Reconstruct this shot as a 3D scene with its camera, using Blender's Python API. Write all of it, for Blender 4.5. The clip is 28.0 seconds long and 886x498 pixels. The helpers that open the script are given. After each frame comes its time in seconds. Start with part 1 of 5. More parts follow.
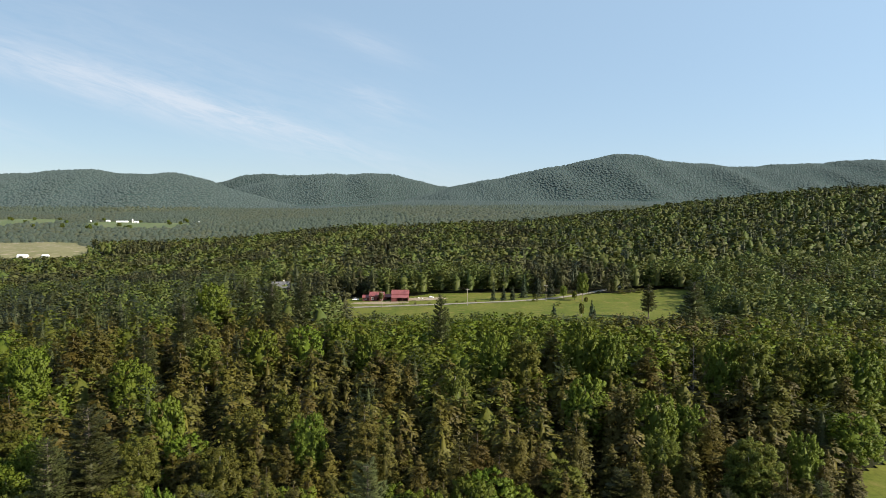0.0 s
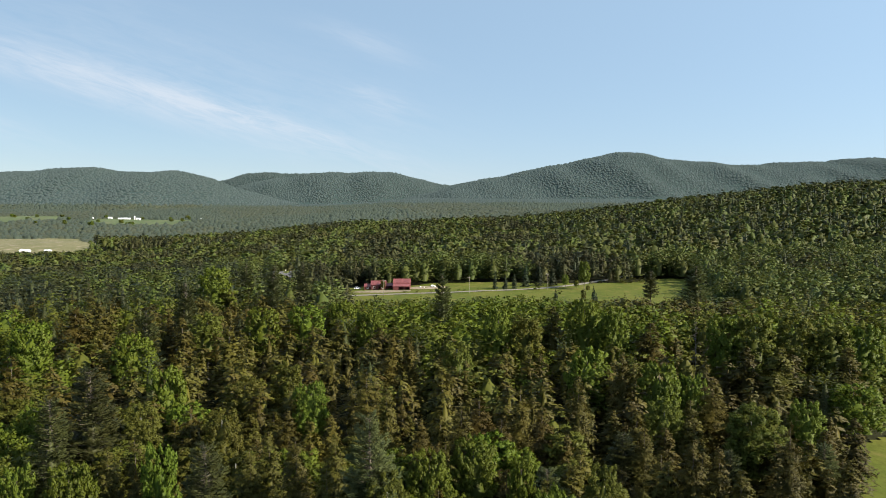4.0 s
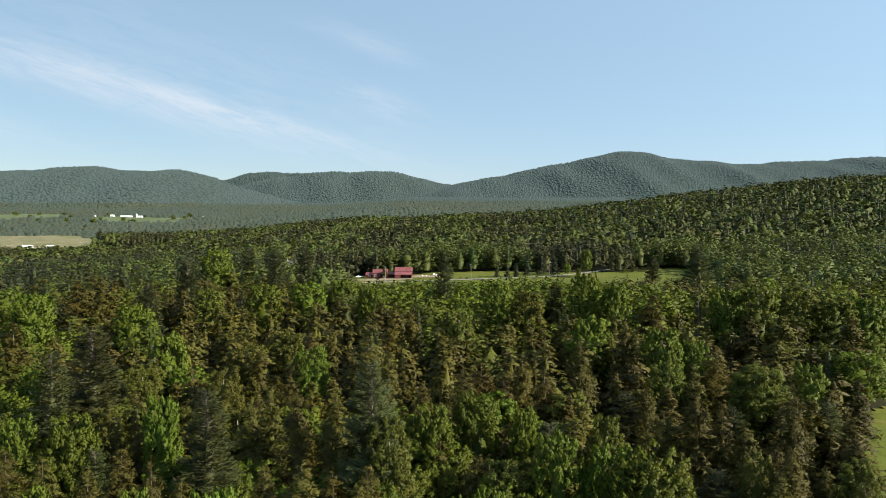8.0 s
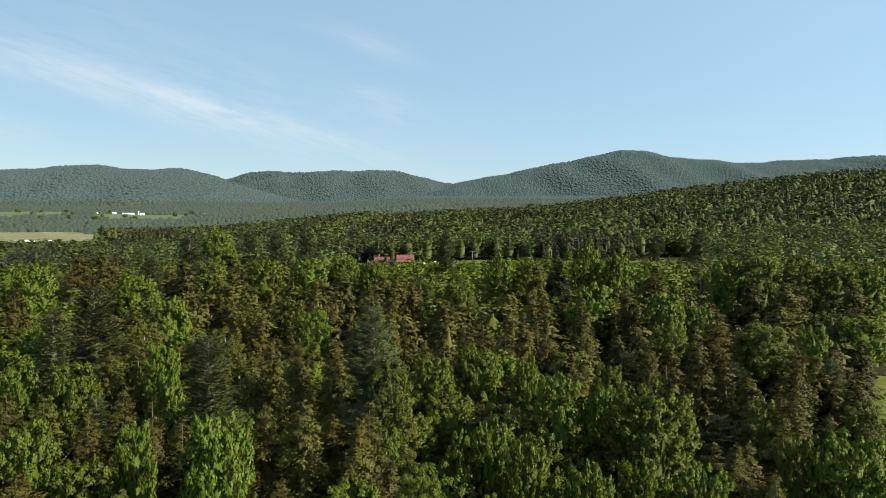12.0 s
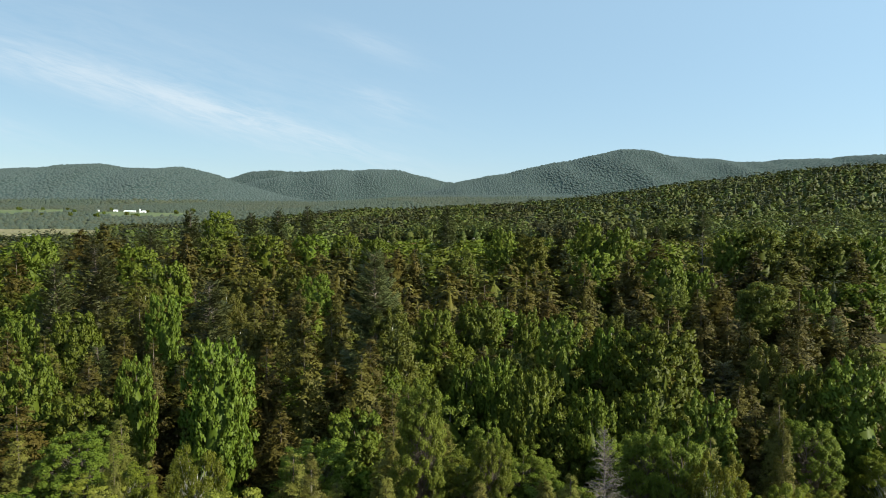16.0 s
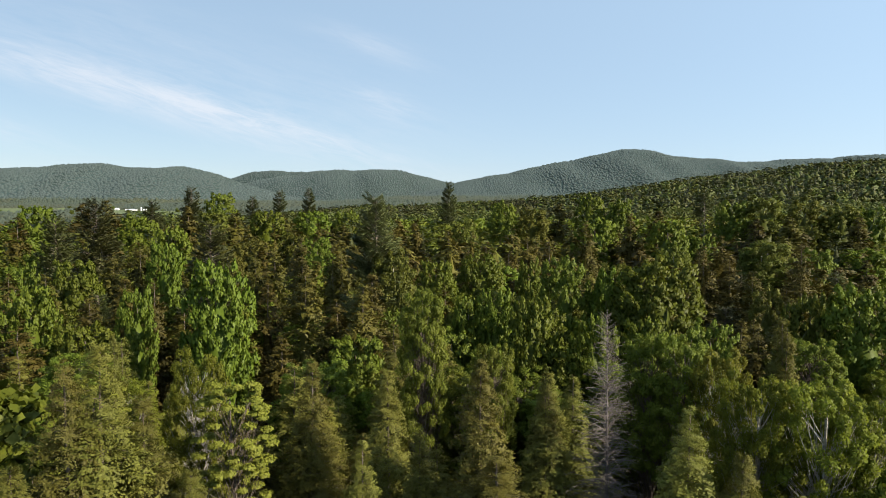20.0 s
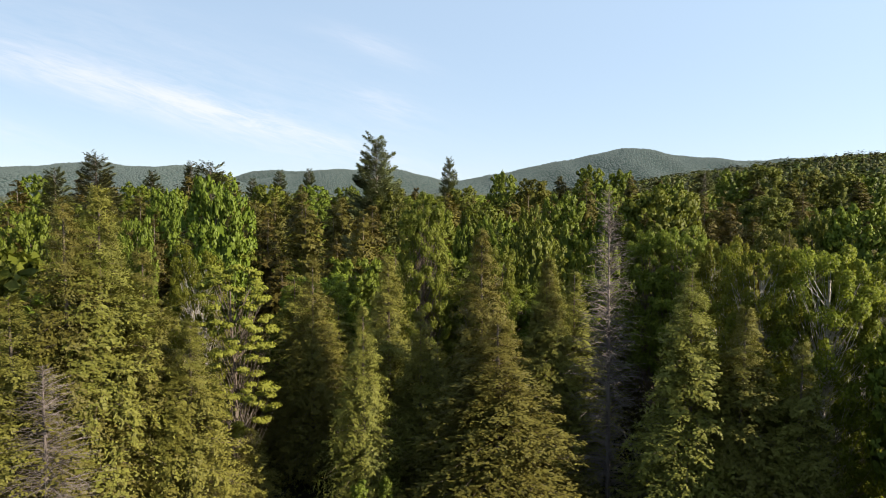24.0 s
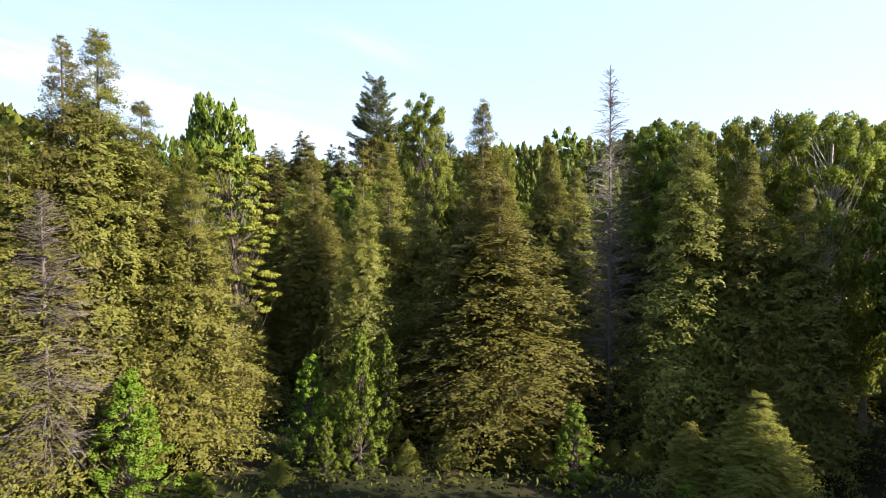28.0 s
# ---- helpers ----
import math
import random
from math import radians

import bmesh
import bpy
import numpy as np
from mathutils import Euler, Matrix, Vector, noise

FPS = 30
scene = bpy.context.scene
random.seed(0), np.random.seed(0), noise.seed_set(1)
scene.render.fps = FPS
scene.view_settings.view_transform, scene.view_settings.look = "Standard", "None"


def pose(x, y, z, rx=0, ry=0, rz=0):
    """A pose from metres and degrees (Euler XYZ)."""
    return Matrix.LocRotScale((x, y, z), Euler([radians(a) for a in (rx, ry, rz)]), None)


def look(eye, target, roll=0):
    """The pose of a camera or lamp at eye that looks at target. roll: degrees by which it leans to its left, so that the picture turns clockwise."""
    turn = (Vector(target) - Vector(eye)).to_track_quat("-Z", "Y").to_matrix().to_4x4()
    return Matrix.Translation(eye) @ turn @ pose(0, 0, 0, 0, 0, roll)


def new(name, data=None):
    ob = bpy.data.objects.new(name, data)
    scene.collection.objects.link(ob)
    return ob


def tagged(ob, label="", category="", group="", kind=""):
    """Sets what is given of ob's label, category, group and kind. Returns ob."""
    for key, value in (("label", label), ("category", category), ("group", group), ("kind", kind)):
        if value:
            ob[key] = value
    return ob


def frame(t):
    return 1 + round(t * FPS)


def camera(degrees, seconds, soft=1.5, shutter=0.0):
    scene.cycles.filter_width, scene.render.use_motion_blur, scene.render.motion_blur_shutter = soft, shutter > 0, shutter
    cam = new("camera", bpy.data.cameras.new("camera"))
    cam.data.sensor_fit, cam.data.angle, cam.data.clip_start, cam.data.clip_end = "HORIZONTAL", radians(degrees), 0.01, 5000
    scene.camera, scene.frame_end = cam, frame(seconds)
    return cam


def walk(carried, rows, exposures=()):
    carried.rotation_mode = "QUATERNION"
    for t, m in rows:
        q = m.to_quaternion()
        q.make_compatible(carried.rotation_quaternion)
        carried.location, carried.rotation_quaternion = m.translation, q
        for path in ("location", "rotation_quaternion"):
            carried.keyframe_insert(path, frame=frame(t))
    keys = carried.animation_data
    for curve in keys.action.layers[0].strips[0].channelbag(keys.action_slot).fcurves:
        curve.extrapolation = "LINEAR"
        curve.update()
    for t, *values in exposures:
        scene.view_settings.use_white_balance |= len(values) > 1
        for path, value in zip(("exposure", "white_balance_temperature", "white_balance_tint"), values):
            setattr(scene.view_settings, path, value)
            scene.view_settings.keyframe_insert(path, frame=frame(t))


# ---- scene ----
cam = camera(70, 28.0, soft=0.85)
walk(cam, [
    (0, pose(0.000, 0.000, 70.00, 86.858, 0, 0.000)),
    (3, pose(-0.042, -0.165, 64.94, 86.812, 0, 0.116)),
    (6, pose(-0.084, -0.330, 59.69, 86.800, 0, 0.217)),
    (9, pose(-0.126, -0.495, 53.41, 86.886, 0, 0.348)),
    (12, pose(-0.168, -0.660, 47.58, 86.884, 0, 0.437)),
    (15, pose(-0.210, -0.825, 41.75, 86.901, 0, 0.505)),
    (18, pose(-0.252, -0.990, 35.69, 87.001, 0, 0.608)),
    (21, pose(-0.294, -1.155, 29.58, 87.064, 0, 0.640)),
    (24, pose(-0.336, -1.320, 23.21, 87.099, 0, 0.647)),
    (26, pose(-0.364, -1.430, 18.89, 87.137, 0, 0.643)),
    (27, pose(-0.378, -1.485, 16.71, 87.130, 0, 0.639)),
    (28, pose(-0.392, -1.540, 15.00, 87.063, 0, 0.623)),
], exposures=((0, 1.03, 6500, 10), (8, 1.05, 6420, 7), (15, 1.07, 6350, 2), (18, 1.13, 6500, 6), (21, 1.21, 6800, 13), (25, 1.42, 6950, 16), (27, 1.65, 6700, 18), (28, 1.93, 6600, 18)))

# ---- daylight: a clear sky with thin high cloud, the sun at half height on the right ----
SUN_WAY = Vector((0.76, -0.35, 0.50)).normalized()
world = bpy.data.worlds.new("sky")
scene.world = world
world.use_nodes = True
wt = world.node_tree
wt.nodes.clear()


def wire(tree, kind, op="", data="", **inputs):
    """A node with its inputs; an input is a value or another node's socket."""
    node = tree.nodes.new(kind)
    if op:
        node.operation = op
    if data:
        node.data_type = data
    for key, value in inputs.items():
        key = int(key[1:]) if key[0] == "_" and key[1:].isdigit() else key.replace("_", " ")
        if isinstance(value, bpy.types.NodeSocket):
            tree.links.new(value, node.inputs[key])
        else:
            node.inputs[key].default_value = value
    return node


sky = wire(wt, "ShaderNodeTexSky")
sky.sky_type, sky.sun_disc, sky.altitude = "NISHITA", False, 300
sky.air_density, sky.dust_density, sky.ozone_density = 1.0, 0.25, 0.55
sky.sun_elevation, sky.sun_rotation = math.asin(SUN_WAY.z), math.atan2(SUN_WAY.x, SUN_WAY.y)
way = wire(wt, "ShaderNodeTexCoord").outputs["Generated"]
split = wire(wt, "ShaderNodeSeparateXYZ", _0=way)


def wmath(op, a, b=0.0, c=0.0):
    return wire(wt, "ShaderNodeMath", op, _0=a, _1=b, _2=c).outputs[0]


flat = wmath("MAXIMUM", split.outputs[1], 0.05)
across, height = wmath("DIVIDE", split.outputs[0], flat), wmath("DIVIDE", split.outputs[2], flat)
# long streaks that sink to the right, and a ragged edge
slant = wmath("MULTIPLY_ADD", across, 0.30, height)
spread = wire(wt, "ShaderNodeCombineXYZ", X=wmath("MULTIPLY", across, 2.0), Y=wmath("MULTIPLY", slant, 11.0), Z=0.0).outputs[0]
wisp = wire(wt, "ShaderNodeTexNoise", Vector=spread, Scale=1.6, Detail=7.0, Roughness=0.62, Distortion=0.6).outputs[0]
fine = wire(wt, "ShaderNodeTexNoise", Vector=spread, Scale=5.5, Detail=6.0, Roughness=0.65, Distortion=1.2).outputs[0]


def streak(x, z, half_x, half_z):
    """How much a cloud streak round (x, z) covers."""
    dx = wmath("DIVIDE", wmath("SUBTRACT", across, x), half_x)
    dz = wmath("DIVIDE", wmath("SUBTRACT", slant, z + 0.30 * x), half_z)
    reach = wmath("ADD", wmath("MULTIPLY", dx, dx), wmath("MULTIPLY", dz, dz))
    return wmath("POWER", 2.718, wmath("MULTIPLY", reach, -1.0))


cover = wmath("MULTIPLY", streak(-0.62, 0.225, 0.30, 0.030), 0.50)
for one, much in ((streak(-0.36, 0.165, 0.22, 0.026), 0.45), (streak(-0.22, 0.125, 0.16, 0.016), 0.45), (streak(-0.10, 0.175, 0.05, 0.020), 0.5), (streak(-0.12, 0.265, 0.08, 0.02), 0.32),
                  (streak(-0.72, 0.14, 0.12, 0.022), 0.35), (streak(-0.40, 0.22, 0.40, 0.08), 0.22), (streak(-0.75, 0.06, 0.15, 0.03), 0.35)):
    cover = wmath("ADD", cover, wmath("MULTIPLY", one, much))
ragged = wire(wt, "ShaderNodeMapRange", Value=wmath("ADD", wmath("MULTIPLY", wisp, 0.6), wmath("MULTIPLY", fine, 0.4)), From_Min=0.38, From_Max=0.66).outputs[0]
thick = wmath("MINIMUM", wmath("MULTIPLY", cover, ragged), 0.7)
bluish = wire(wt, "ShaderNodeHueSaturation", Hue=0.492, Saturation=1.0, Value=1.0, Color=sky.outputs[0]).outputs[0]
# a thin high veil, brighter towards the sun
near_sun = wire(wt, "ShaderNodeVectorMath", "DOT_PRODUCT", _0=way, _1=tuple(SUN_WAY)).outputs["Value"]
veil = wire(wt, "ShaderNodeVectorMath", "SCALE", _0=(3.22, 4.55, 6.15), Scale=wmath("MULTIPLY_ADD", near_sun, 0.44, 1.12)).outputs[0]
veiled = wire(wt, "ShaderNodeMix", data="RGBA", _0=0.62, _6=bluish, _7=veil).outputs[2]
cloudy = wire(wt, "ShaderNodeMix", data="RGBA", _0=thick, _6=veiled, _7=(5.7, 6.1, 6.7, 1)).outputs[2]
glow = wire(wt, "ShaderNodeBackground", Color=cloudy, Strength=0.067)
wt.links.new(glow.outputs[0], wire(wt, "ShaderNodeOutputWorld").inputs[0])

sun = new("sun", bpy.data.lights.new("sun", "SUN"))
sun.data.energy, sun.data.angle, sun.data.color = 5.0, radians(0.53), (1.0, 0.91, 0.76)
sun.matrix_world = look(SUN_WAY * 300, (0, 0, 0))


# ---- materials ----
def material(name):
    m = bpy.data.materials.new(name)
    m.use_nodes = True
    m.node_tree.nodes.clear()
    return m, m.node_tree


def finish(tree, shader):
    tree.links.new(shader, wire(tree, "ShaderNodeOutputMaterial").inputs[0])


def blend(tree, factor, a, b):
    return wire(tree, "ShaderNodeMix", data="RGBA", _0=factor, _6=a, _7=b).outputs[2]


def foliage(name, dark, light, tip, through_light=0.28, patch=0.07, island=0.35, comb=0.0, holes=0.58):
    """Leaves or needles: each clump its own tone, whole stretches greener or browner, light coming through."""
    m, tree = material(name)
    geo = wire(tree, "ShaderNodeNewGeometry")
    place = geo.outputs["Position"]
    each = geo.outputs["Random Per Island"]
    stretch = wire(tree, "ShaderNodeTexNoise", Vector=place, Scale=patch, Detail=2.0).outputs[0]
    grain = wire(tree, "ShaderNodeTexNoise", Vector=place, Scale=2.3, Detail=3.0).outputs[0]
    whole = wire(tree, "ShaderNodeObjectInfo").outputs["Random"]
    tone = wire(tree, "ShaderNodeMath", "MULTIPLY_ADD", _0=each, _1=island, _2=(1 - island) * 0.5).outputs[0]
    colour = blend(tree, tone, (*dark, 1), (*light, 1))
    far = wire(tree, "ShaderNodeMapRange", Value=stretch, From_Min=0.38, From_Max=0.66).outputs[0]
    colour = blend(tree, wire(tree, "ShaderNodeMath", "MULTIPLY", _0=far, _1=0.55).outputs[0], colour, (*tip, 1))
    hue = wire(tree, "ShaderNodeMapRange", Value=whole, To_Min=0.482, To_Max=0.514).outputs[0]
    bright = wire(tree, "ShaderNodeMapRange", Value=wire(tree, "ShaderNodeMath", "ADD", _0=grain, _1=whole).outputs[0],
                  From_Min=0.3, From_Max=1.6, To_Min=0.72, To_Max=1.28).outputs[0]
    colour = wire(tree, "ShaderNodeHueSaturation", Hue=hue, Saturation=1.0, Value=bright, Color=colour).outputs[0]
    solid = wire(tree, "ShaderNodeBsdfPrincipled", Base_Color=colour, Roughness=0.55, Specular_IOR_Level=0.16)
    lit = wire(tree, "ShaderNodeBsdfTranslucent", Color=colour)
    mix = wire(tree, "ShaderNodeMixShader", _0=through_light, _1=solid.outputs[0], _2=lit.outputs[0])
    out = mix.outputs[0]
    if comb:  # gaps between the needles of a spray
        teeth = wire(tree, "ShaderNodeTexNoise", Vector=place, Scale=comb, Detail=1.0).outputs[0]
        gap = wire(tree, "ShaderNodeMath", "GREATER_THAN", _0=teeth, _1=holes).outputs[0]
        out = wire(tree, "ShaderNodeMixShader", _0=gap, _1=out, _2=wire(tree, "ShaderNodeBsdfTransparent").outputs[0]).outputs[0]
    finish(tree, out)
    return m


def mottled(name, a, b, scale, fine_scale, rough=0.9, bump=0.3, c=None, metal=0.0, stretch=(1, 1, 1)):
    """A solid surface in two tones at two scales, with relief."""
    m, tree = material(name)
    place = wire(tree, "ShaderNodeNewGeometry").outputs["Position"]
    place = wire(tree, "ShaderNodeMapping", Vector=place, Scale=stretch).outputs[0]
    broad = wire(tree, "ShaderNodeTexNoise", Vector=place, Scale=scale, Detail=4.0, Roughness=0.6).outputs[0]
    fine_ = wire(tree, "ShaderNodeTexNoise", Vector=place, Scale=fine_scale, Detail=6.0, Roughness=0.7).outputs[0]
    colour = blend(tree, wire(tree, "ShaderNodeMapRange", Value=broad, From_Min=0.35, From_Max=0.65).outputs[0], (*a, 1), (*b, 1))
    value = wire(tree, "ShaderNodeMapRange", Value=fine_, From_Min=0.25, From_Max=0.75, To_Min=0.7, To_Max=1.3).outputs[0]
    colour = wire(tree, "ShaderNodeHueSaturation", Value=value, Color=colour).outputs[0]
    if c:
        spots = wire(tree, "ShaderNodeMapRange", Value=wire(tree, "ShaderNodeTexNoise", Vector=place, Scale=scale * 3.7, Detail=5.0).outputs[0],
                     From_Min=0.55, From_Max=0.68).outputs[0]
        colour = blend(tree, spots, colour, (*c, 1))
    relief = wire(tree, "ShaderNodeBump", Strength=bump, Distance=0.1, Height=fine_).outputs[0]
    finish(tree, wire(tree, "ShaderNodeBsdfPrincipled", Base_Color=colour, Roughness=rough, Metallic=metal, Specular_IOR_Level=0.08 if rough > 0.84 else 0.5, Normal=relief).outputs[0])
    return m


# _NEAR copies: finer, and brightened in colour where sunlight falls short
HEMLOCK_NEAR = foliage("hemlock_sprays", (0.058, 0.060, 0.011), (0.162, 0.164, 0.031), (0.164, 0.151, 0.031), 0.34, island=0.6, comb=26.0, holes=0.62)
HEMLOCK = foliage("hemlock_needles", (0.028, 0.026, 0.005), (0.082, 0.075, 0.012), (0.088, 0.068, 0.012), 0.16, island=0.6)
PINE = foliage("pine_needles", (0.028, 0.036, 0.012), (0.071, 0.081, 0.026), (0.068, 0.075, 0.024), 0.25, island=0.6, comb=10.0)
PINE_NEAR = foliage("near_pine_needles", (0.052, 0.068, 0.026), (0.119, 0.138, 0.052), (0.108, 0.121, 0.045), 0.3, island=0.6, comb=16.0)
# the four far kinds: colours shifted bluer, with some haze painted in
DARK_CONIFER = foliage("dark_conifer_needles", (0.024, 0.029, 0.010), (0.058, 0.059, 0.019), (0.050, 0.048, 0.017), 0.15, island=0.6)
MAPLE_FAR = foliage("hazed_maple_leaves", (0.035, 0.048, 0.010), (0.083, 0.100, 0.021), (0.088, 0.094, 0.021), 0.28, island=0.6, patch=0.11)
BIRCH_FAR = foliage("hazed_birch_leaves", (0.038, 0.043, 0.013), (0.086, 0.088, 0.026), (0.089, 0.083, 0.028), 0.28, island=0.6, patch=0.11)
PINE_FAR = foliage("hazed_pine_needles", (0.022, 0.030, 0.012), (0.050, 0.059, 0.022), (0.049, 0.053, 0.020), 0.15, island=0.6)
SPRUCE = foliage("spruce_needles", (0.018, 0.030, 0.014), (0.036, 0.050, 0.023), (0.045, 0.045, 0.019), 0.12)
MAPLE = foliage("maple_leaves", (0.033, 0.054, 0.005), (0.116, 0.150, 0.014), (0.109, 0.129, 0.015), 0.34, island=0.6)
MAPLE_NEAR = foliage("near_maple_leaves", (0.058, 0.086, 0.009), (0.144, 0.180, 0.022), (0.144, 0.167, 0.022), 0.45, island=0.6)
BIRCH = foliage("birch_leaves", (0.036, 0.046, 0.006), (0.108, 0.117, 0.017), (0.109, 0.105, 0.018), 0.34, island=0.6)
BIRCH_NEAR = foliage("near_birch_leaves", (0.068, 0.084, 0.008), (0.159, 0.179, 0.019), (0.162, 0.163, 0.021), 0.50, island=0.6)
YELLOW = foliage("young_maple_leaves", (0.108, 0.133, 0.014), (0.216, 0.238, 0.037), (0.209, 0.220, 0.037), 0.4, island=0.6)
SAPLING = foliage("sapling_leaves", (0.045, 0.074, 0.006), (0.094, 0.135, 0.010), (0.090, 0.126, 0.010), 0.26)
# distance: the haze is put into these base colours, bluer and greyer
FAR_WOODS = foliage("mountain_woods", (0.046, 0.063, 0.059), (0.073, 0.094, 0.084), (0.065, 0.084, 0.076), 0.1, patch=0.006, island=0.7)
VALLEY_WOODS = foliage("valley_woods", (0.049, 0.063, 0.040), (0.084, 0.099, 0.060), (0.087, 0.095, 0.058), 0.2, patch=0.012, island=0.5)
VALLEY_PINES = foliage("hazed_valley_pines", (0.037, 0.048, 0.035), (0.058, 0.071, 0.050), (0.055, 0.065, 0.046), 0.12, patch=0.012, island=0.5)
# slopes under the crowns: hazed too, and darkened to deepen the gaps
MOUNTAIN = mottled("hazed_mountainside", (0.035, 0.055, 0.052), (0.049, 0.072, 0.065), 0.02, 0.10, c=(0.036, 0.056, 0.045), bump=1.0)
VALLEY_FLOOR = mottled("hazed_valley_floor", (0.036, 0.050, 0.029), (0.049, 0.065, 0.037), 0.02, 0.12, c=(0.040, 0.050, 0.029), bump=0.6)
BARK = mottled("grey_brown_bark", (0.079, 0.061, 0.047), (0.144, 0.122, 0.101), 1.5, 14, bump=0.8, stretch=(1, 1, 0.25))
DEADWOOD = mottled("bleached_deadwood", (0.094, 0.079, 0.071), (0.166, 0.144, 0.128), 1.2, 16, bump=0.5, stretch=(1, 1, 0.3))
PALE_BARK = mottled("pale_birch_bark", (0.245, 0.230, 0.202), (0.360, 0.338, 0.302), 2.0, 12, bump=0.4, c=(0.072, 0.065, 0.058))
# floor of the wood: near black, deepening the shade between the trees
FLOOR = mottled("shade_dark_floor", (0.012, 0.014, 0.006), (0.023, 0.024, 0.010), 0.05, 0.8, c=(0.029, 0.022, 0.013))
GRASS = mottled("meadow_grass", (0.069, 0.088, 0.014), (0.108, 0.112, 0.022), 0.05, 0.9, c=(0.137, 0.119, 0.035), bump=0.5)
# far pasture: haze put into the colour as a greyer green
PASTURE = mottled("hazed_far_pasture", (0.081, 0.108, 0.048), (0.108, 0.128, 0.063), 0.012, 0.2, c=(0.126, 0.121, 0.069))
SAND = mottled("bare_sandy_soil", (0.207, 0.161, 0.109), (0.276, 0.225, 0.161), 0.03, 0.5, c=(0.138, 0.127, 0.058))
DRY_FIELD = mottled("dry_field_grass", (0.133, 0.130, 0.061), (0.180, 0.162, 0.086), 0.02, 0.3, c=(0.274, 0.223, 0.158))
GRAVEL = mottled("pale_gravel", (0.180, 0.162, 0.133), (0.245, 0.220, 0.184), 0.2, 3.0, bump=0.5)


# ---- the lie of the land ----
def ramp(v, a, b):
    t = np.clip((v - a) / (b - a), 0, 1)
    return t * t * (3 - 2 * t)


# ridge lines against the sky: how far off, how deep, and (x, height) along each
RIDGES = (
    (2900, 1000, (-3200, -2600, -2030, -1850, -1560, -1380, -1200, -1070, -1000, -800, -600),
     (210, 240, 247, 264, 270, 247, 255, 229, 200, 130, 90)),
    (4500, 700, (-2200, -1900, -1563, -1420, -1180, -900, -600, -200), (200, 230, 288, 355, 352, 350, 300, 200)),
    (4000, 900, (-1400, -1100, -800, -514, -370, -157, 46, 300, 600), (200, 280, 318, 325, 325, 282, 232, 180, 150)),
    (3600, 1100, (-350, -100, 42, 244, 470, 630, 790, 950, 1048, 1145, 1305, 1500, 1690, 1950, 2170, 2520, 3000, 3600),
     (120, 180, 217, 261, 306, 332, 374, 403, 406, 400, 361, 348, 335, 348, 364, 377, 380, 340)),
)


def ground(x, y):
    """The height of the land at x, y (arrays or numbers)."""
    x, y = np.asarray(x, float), np.asarray(y, float)
    far = np.maximum(0, y - 700)
    z = 1 + 13 * ramp(y, 20, 240) + 70 * np.exp(-(((x - 620) / 420) ** 2 + ((y - 850) / 330) ** 2))
    z = z - 25 * ramp(-x, 100, 500) + 135 * np.tanh((0.05 * far + 1e-5 * far ** 2) / 135)
    z = z + 0.9 * np.sin(x / 37 + 1.3 * np.sin(y / 53)) * ramp(np.abs(x) + np.abs(y), 60, 260)
    z = z + 3 * np.sin(x / 190 + 2.1) * np.sin(y / 240 + 0.7) * ramp(y, 600, 1600)
    z = z - 17 * np.exp(-((y - 1330) / 160) ** 2) * ramp(-x, 250, 520) - 13 * np.exp(-((y - 890) / 85) ** 2) * ramp(-x, 300, 520)
    for off, deep, xs, hs in RIDGES:
        top = sum(np.interp(x + o, xs, hs, 0, 0) for o in (-80, -40, 0, 40, 80)) / 5 + 4 * np.sin(x / 71) + 2 * np.sin(x / 29)
        fall = np.clip(1 - np.abs(y - off) / deep, 0, 1)
        gully = 1 + (0.12 * np.sin(x / 125 + 1.5 * np.sin(y / 230)) + 0.07 * np.sin(x / 47 + y / 160)) * (1 - fall)
        rise = top * (fall * fall * (3 - 2 * fall) * 0.55 + fall * 0.45) * gully
        z = np.maximum(z, rise)
    return z


# ---- building helpers ----
def unit(v):
    return v / np.maximum(np.linalg.norm(v, axis=-1, keepdims=True), 1e-9)


def mesh_of(name, verts, faces, mat, facing=None, smooth=False):
    """A mesh from arrays: verts n x 3, faces m x 3 or m x 4. facing: the normal of each vertex, as part of its crown."""
    faces = np.asarray(faces, np.int32)
    smooth = smooth or facing is not None
    me = bpy.data.meshes.new(name)
    me.vertices.add(len(verts))
    me.vertices.foreach_set("co", np.asarray(verts, np.float32).ravel())
    n, k = faces.shape
    me.loops.add(n * k)
    me.loops.foreach_set("vertex_index", faces.ravel())
    me.polygons.add(n)
    me.polygons.foreach_set("loop_start", np.arange(0, n * k, k, dtype=np.int32))
    me.polygons.foreach_set("use_smooth", np.full(n, smooth))
    me.materials.append(mat)
    me.update(calc_edges=True)
    if facing is not None:
        me.normals_split_custom_set_from_vertices(np.asarray(facing, np.float32))
    return me


def part(name, data, parent, label=""):
    """One mesh object under a thing or under a part. data: a mesh."""
    ob = new(name, data)
    ob.parent = parent
    if label:
        tagged(ob, label)
    return ob


def rigid(name, bm, mat, parent=None, label="", bevel=0.0):
    """A bmesh turned into one mesh object."""
    if bevel:
        bmesh.ops.bevel(bm, geom=bm.edges[:], offset=bevel, segments=1, affect="EDGES")
    me = bpy.data.meshes.new(name)
    bm.to_mesh(me)
    bm.free()
    me.materials.append(mat)
    ob = new(name, me)
    ob.parent = parent
    if label:
        tagged(ob, label)
    return ob


def box(cx, cy, cz, sx, sy, sz, bm=None):
    """A box of those sizes round a centre, added to bm."""
    bm = bm or bmesh.new()
    bmesh.ops.create_cube(bm, size=1, matrix=Matrix.Translation((cx, cy, cz)) @ Matrix.Diagonal((sx, sy, sz, 1)))
    return bm


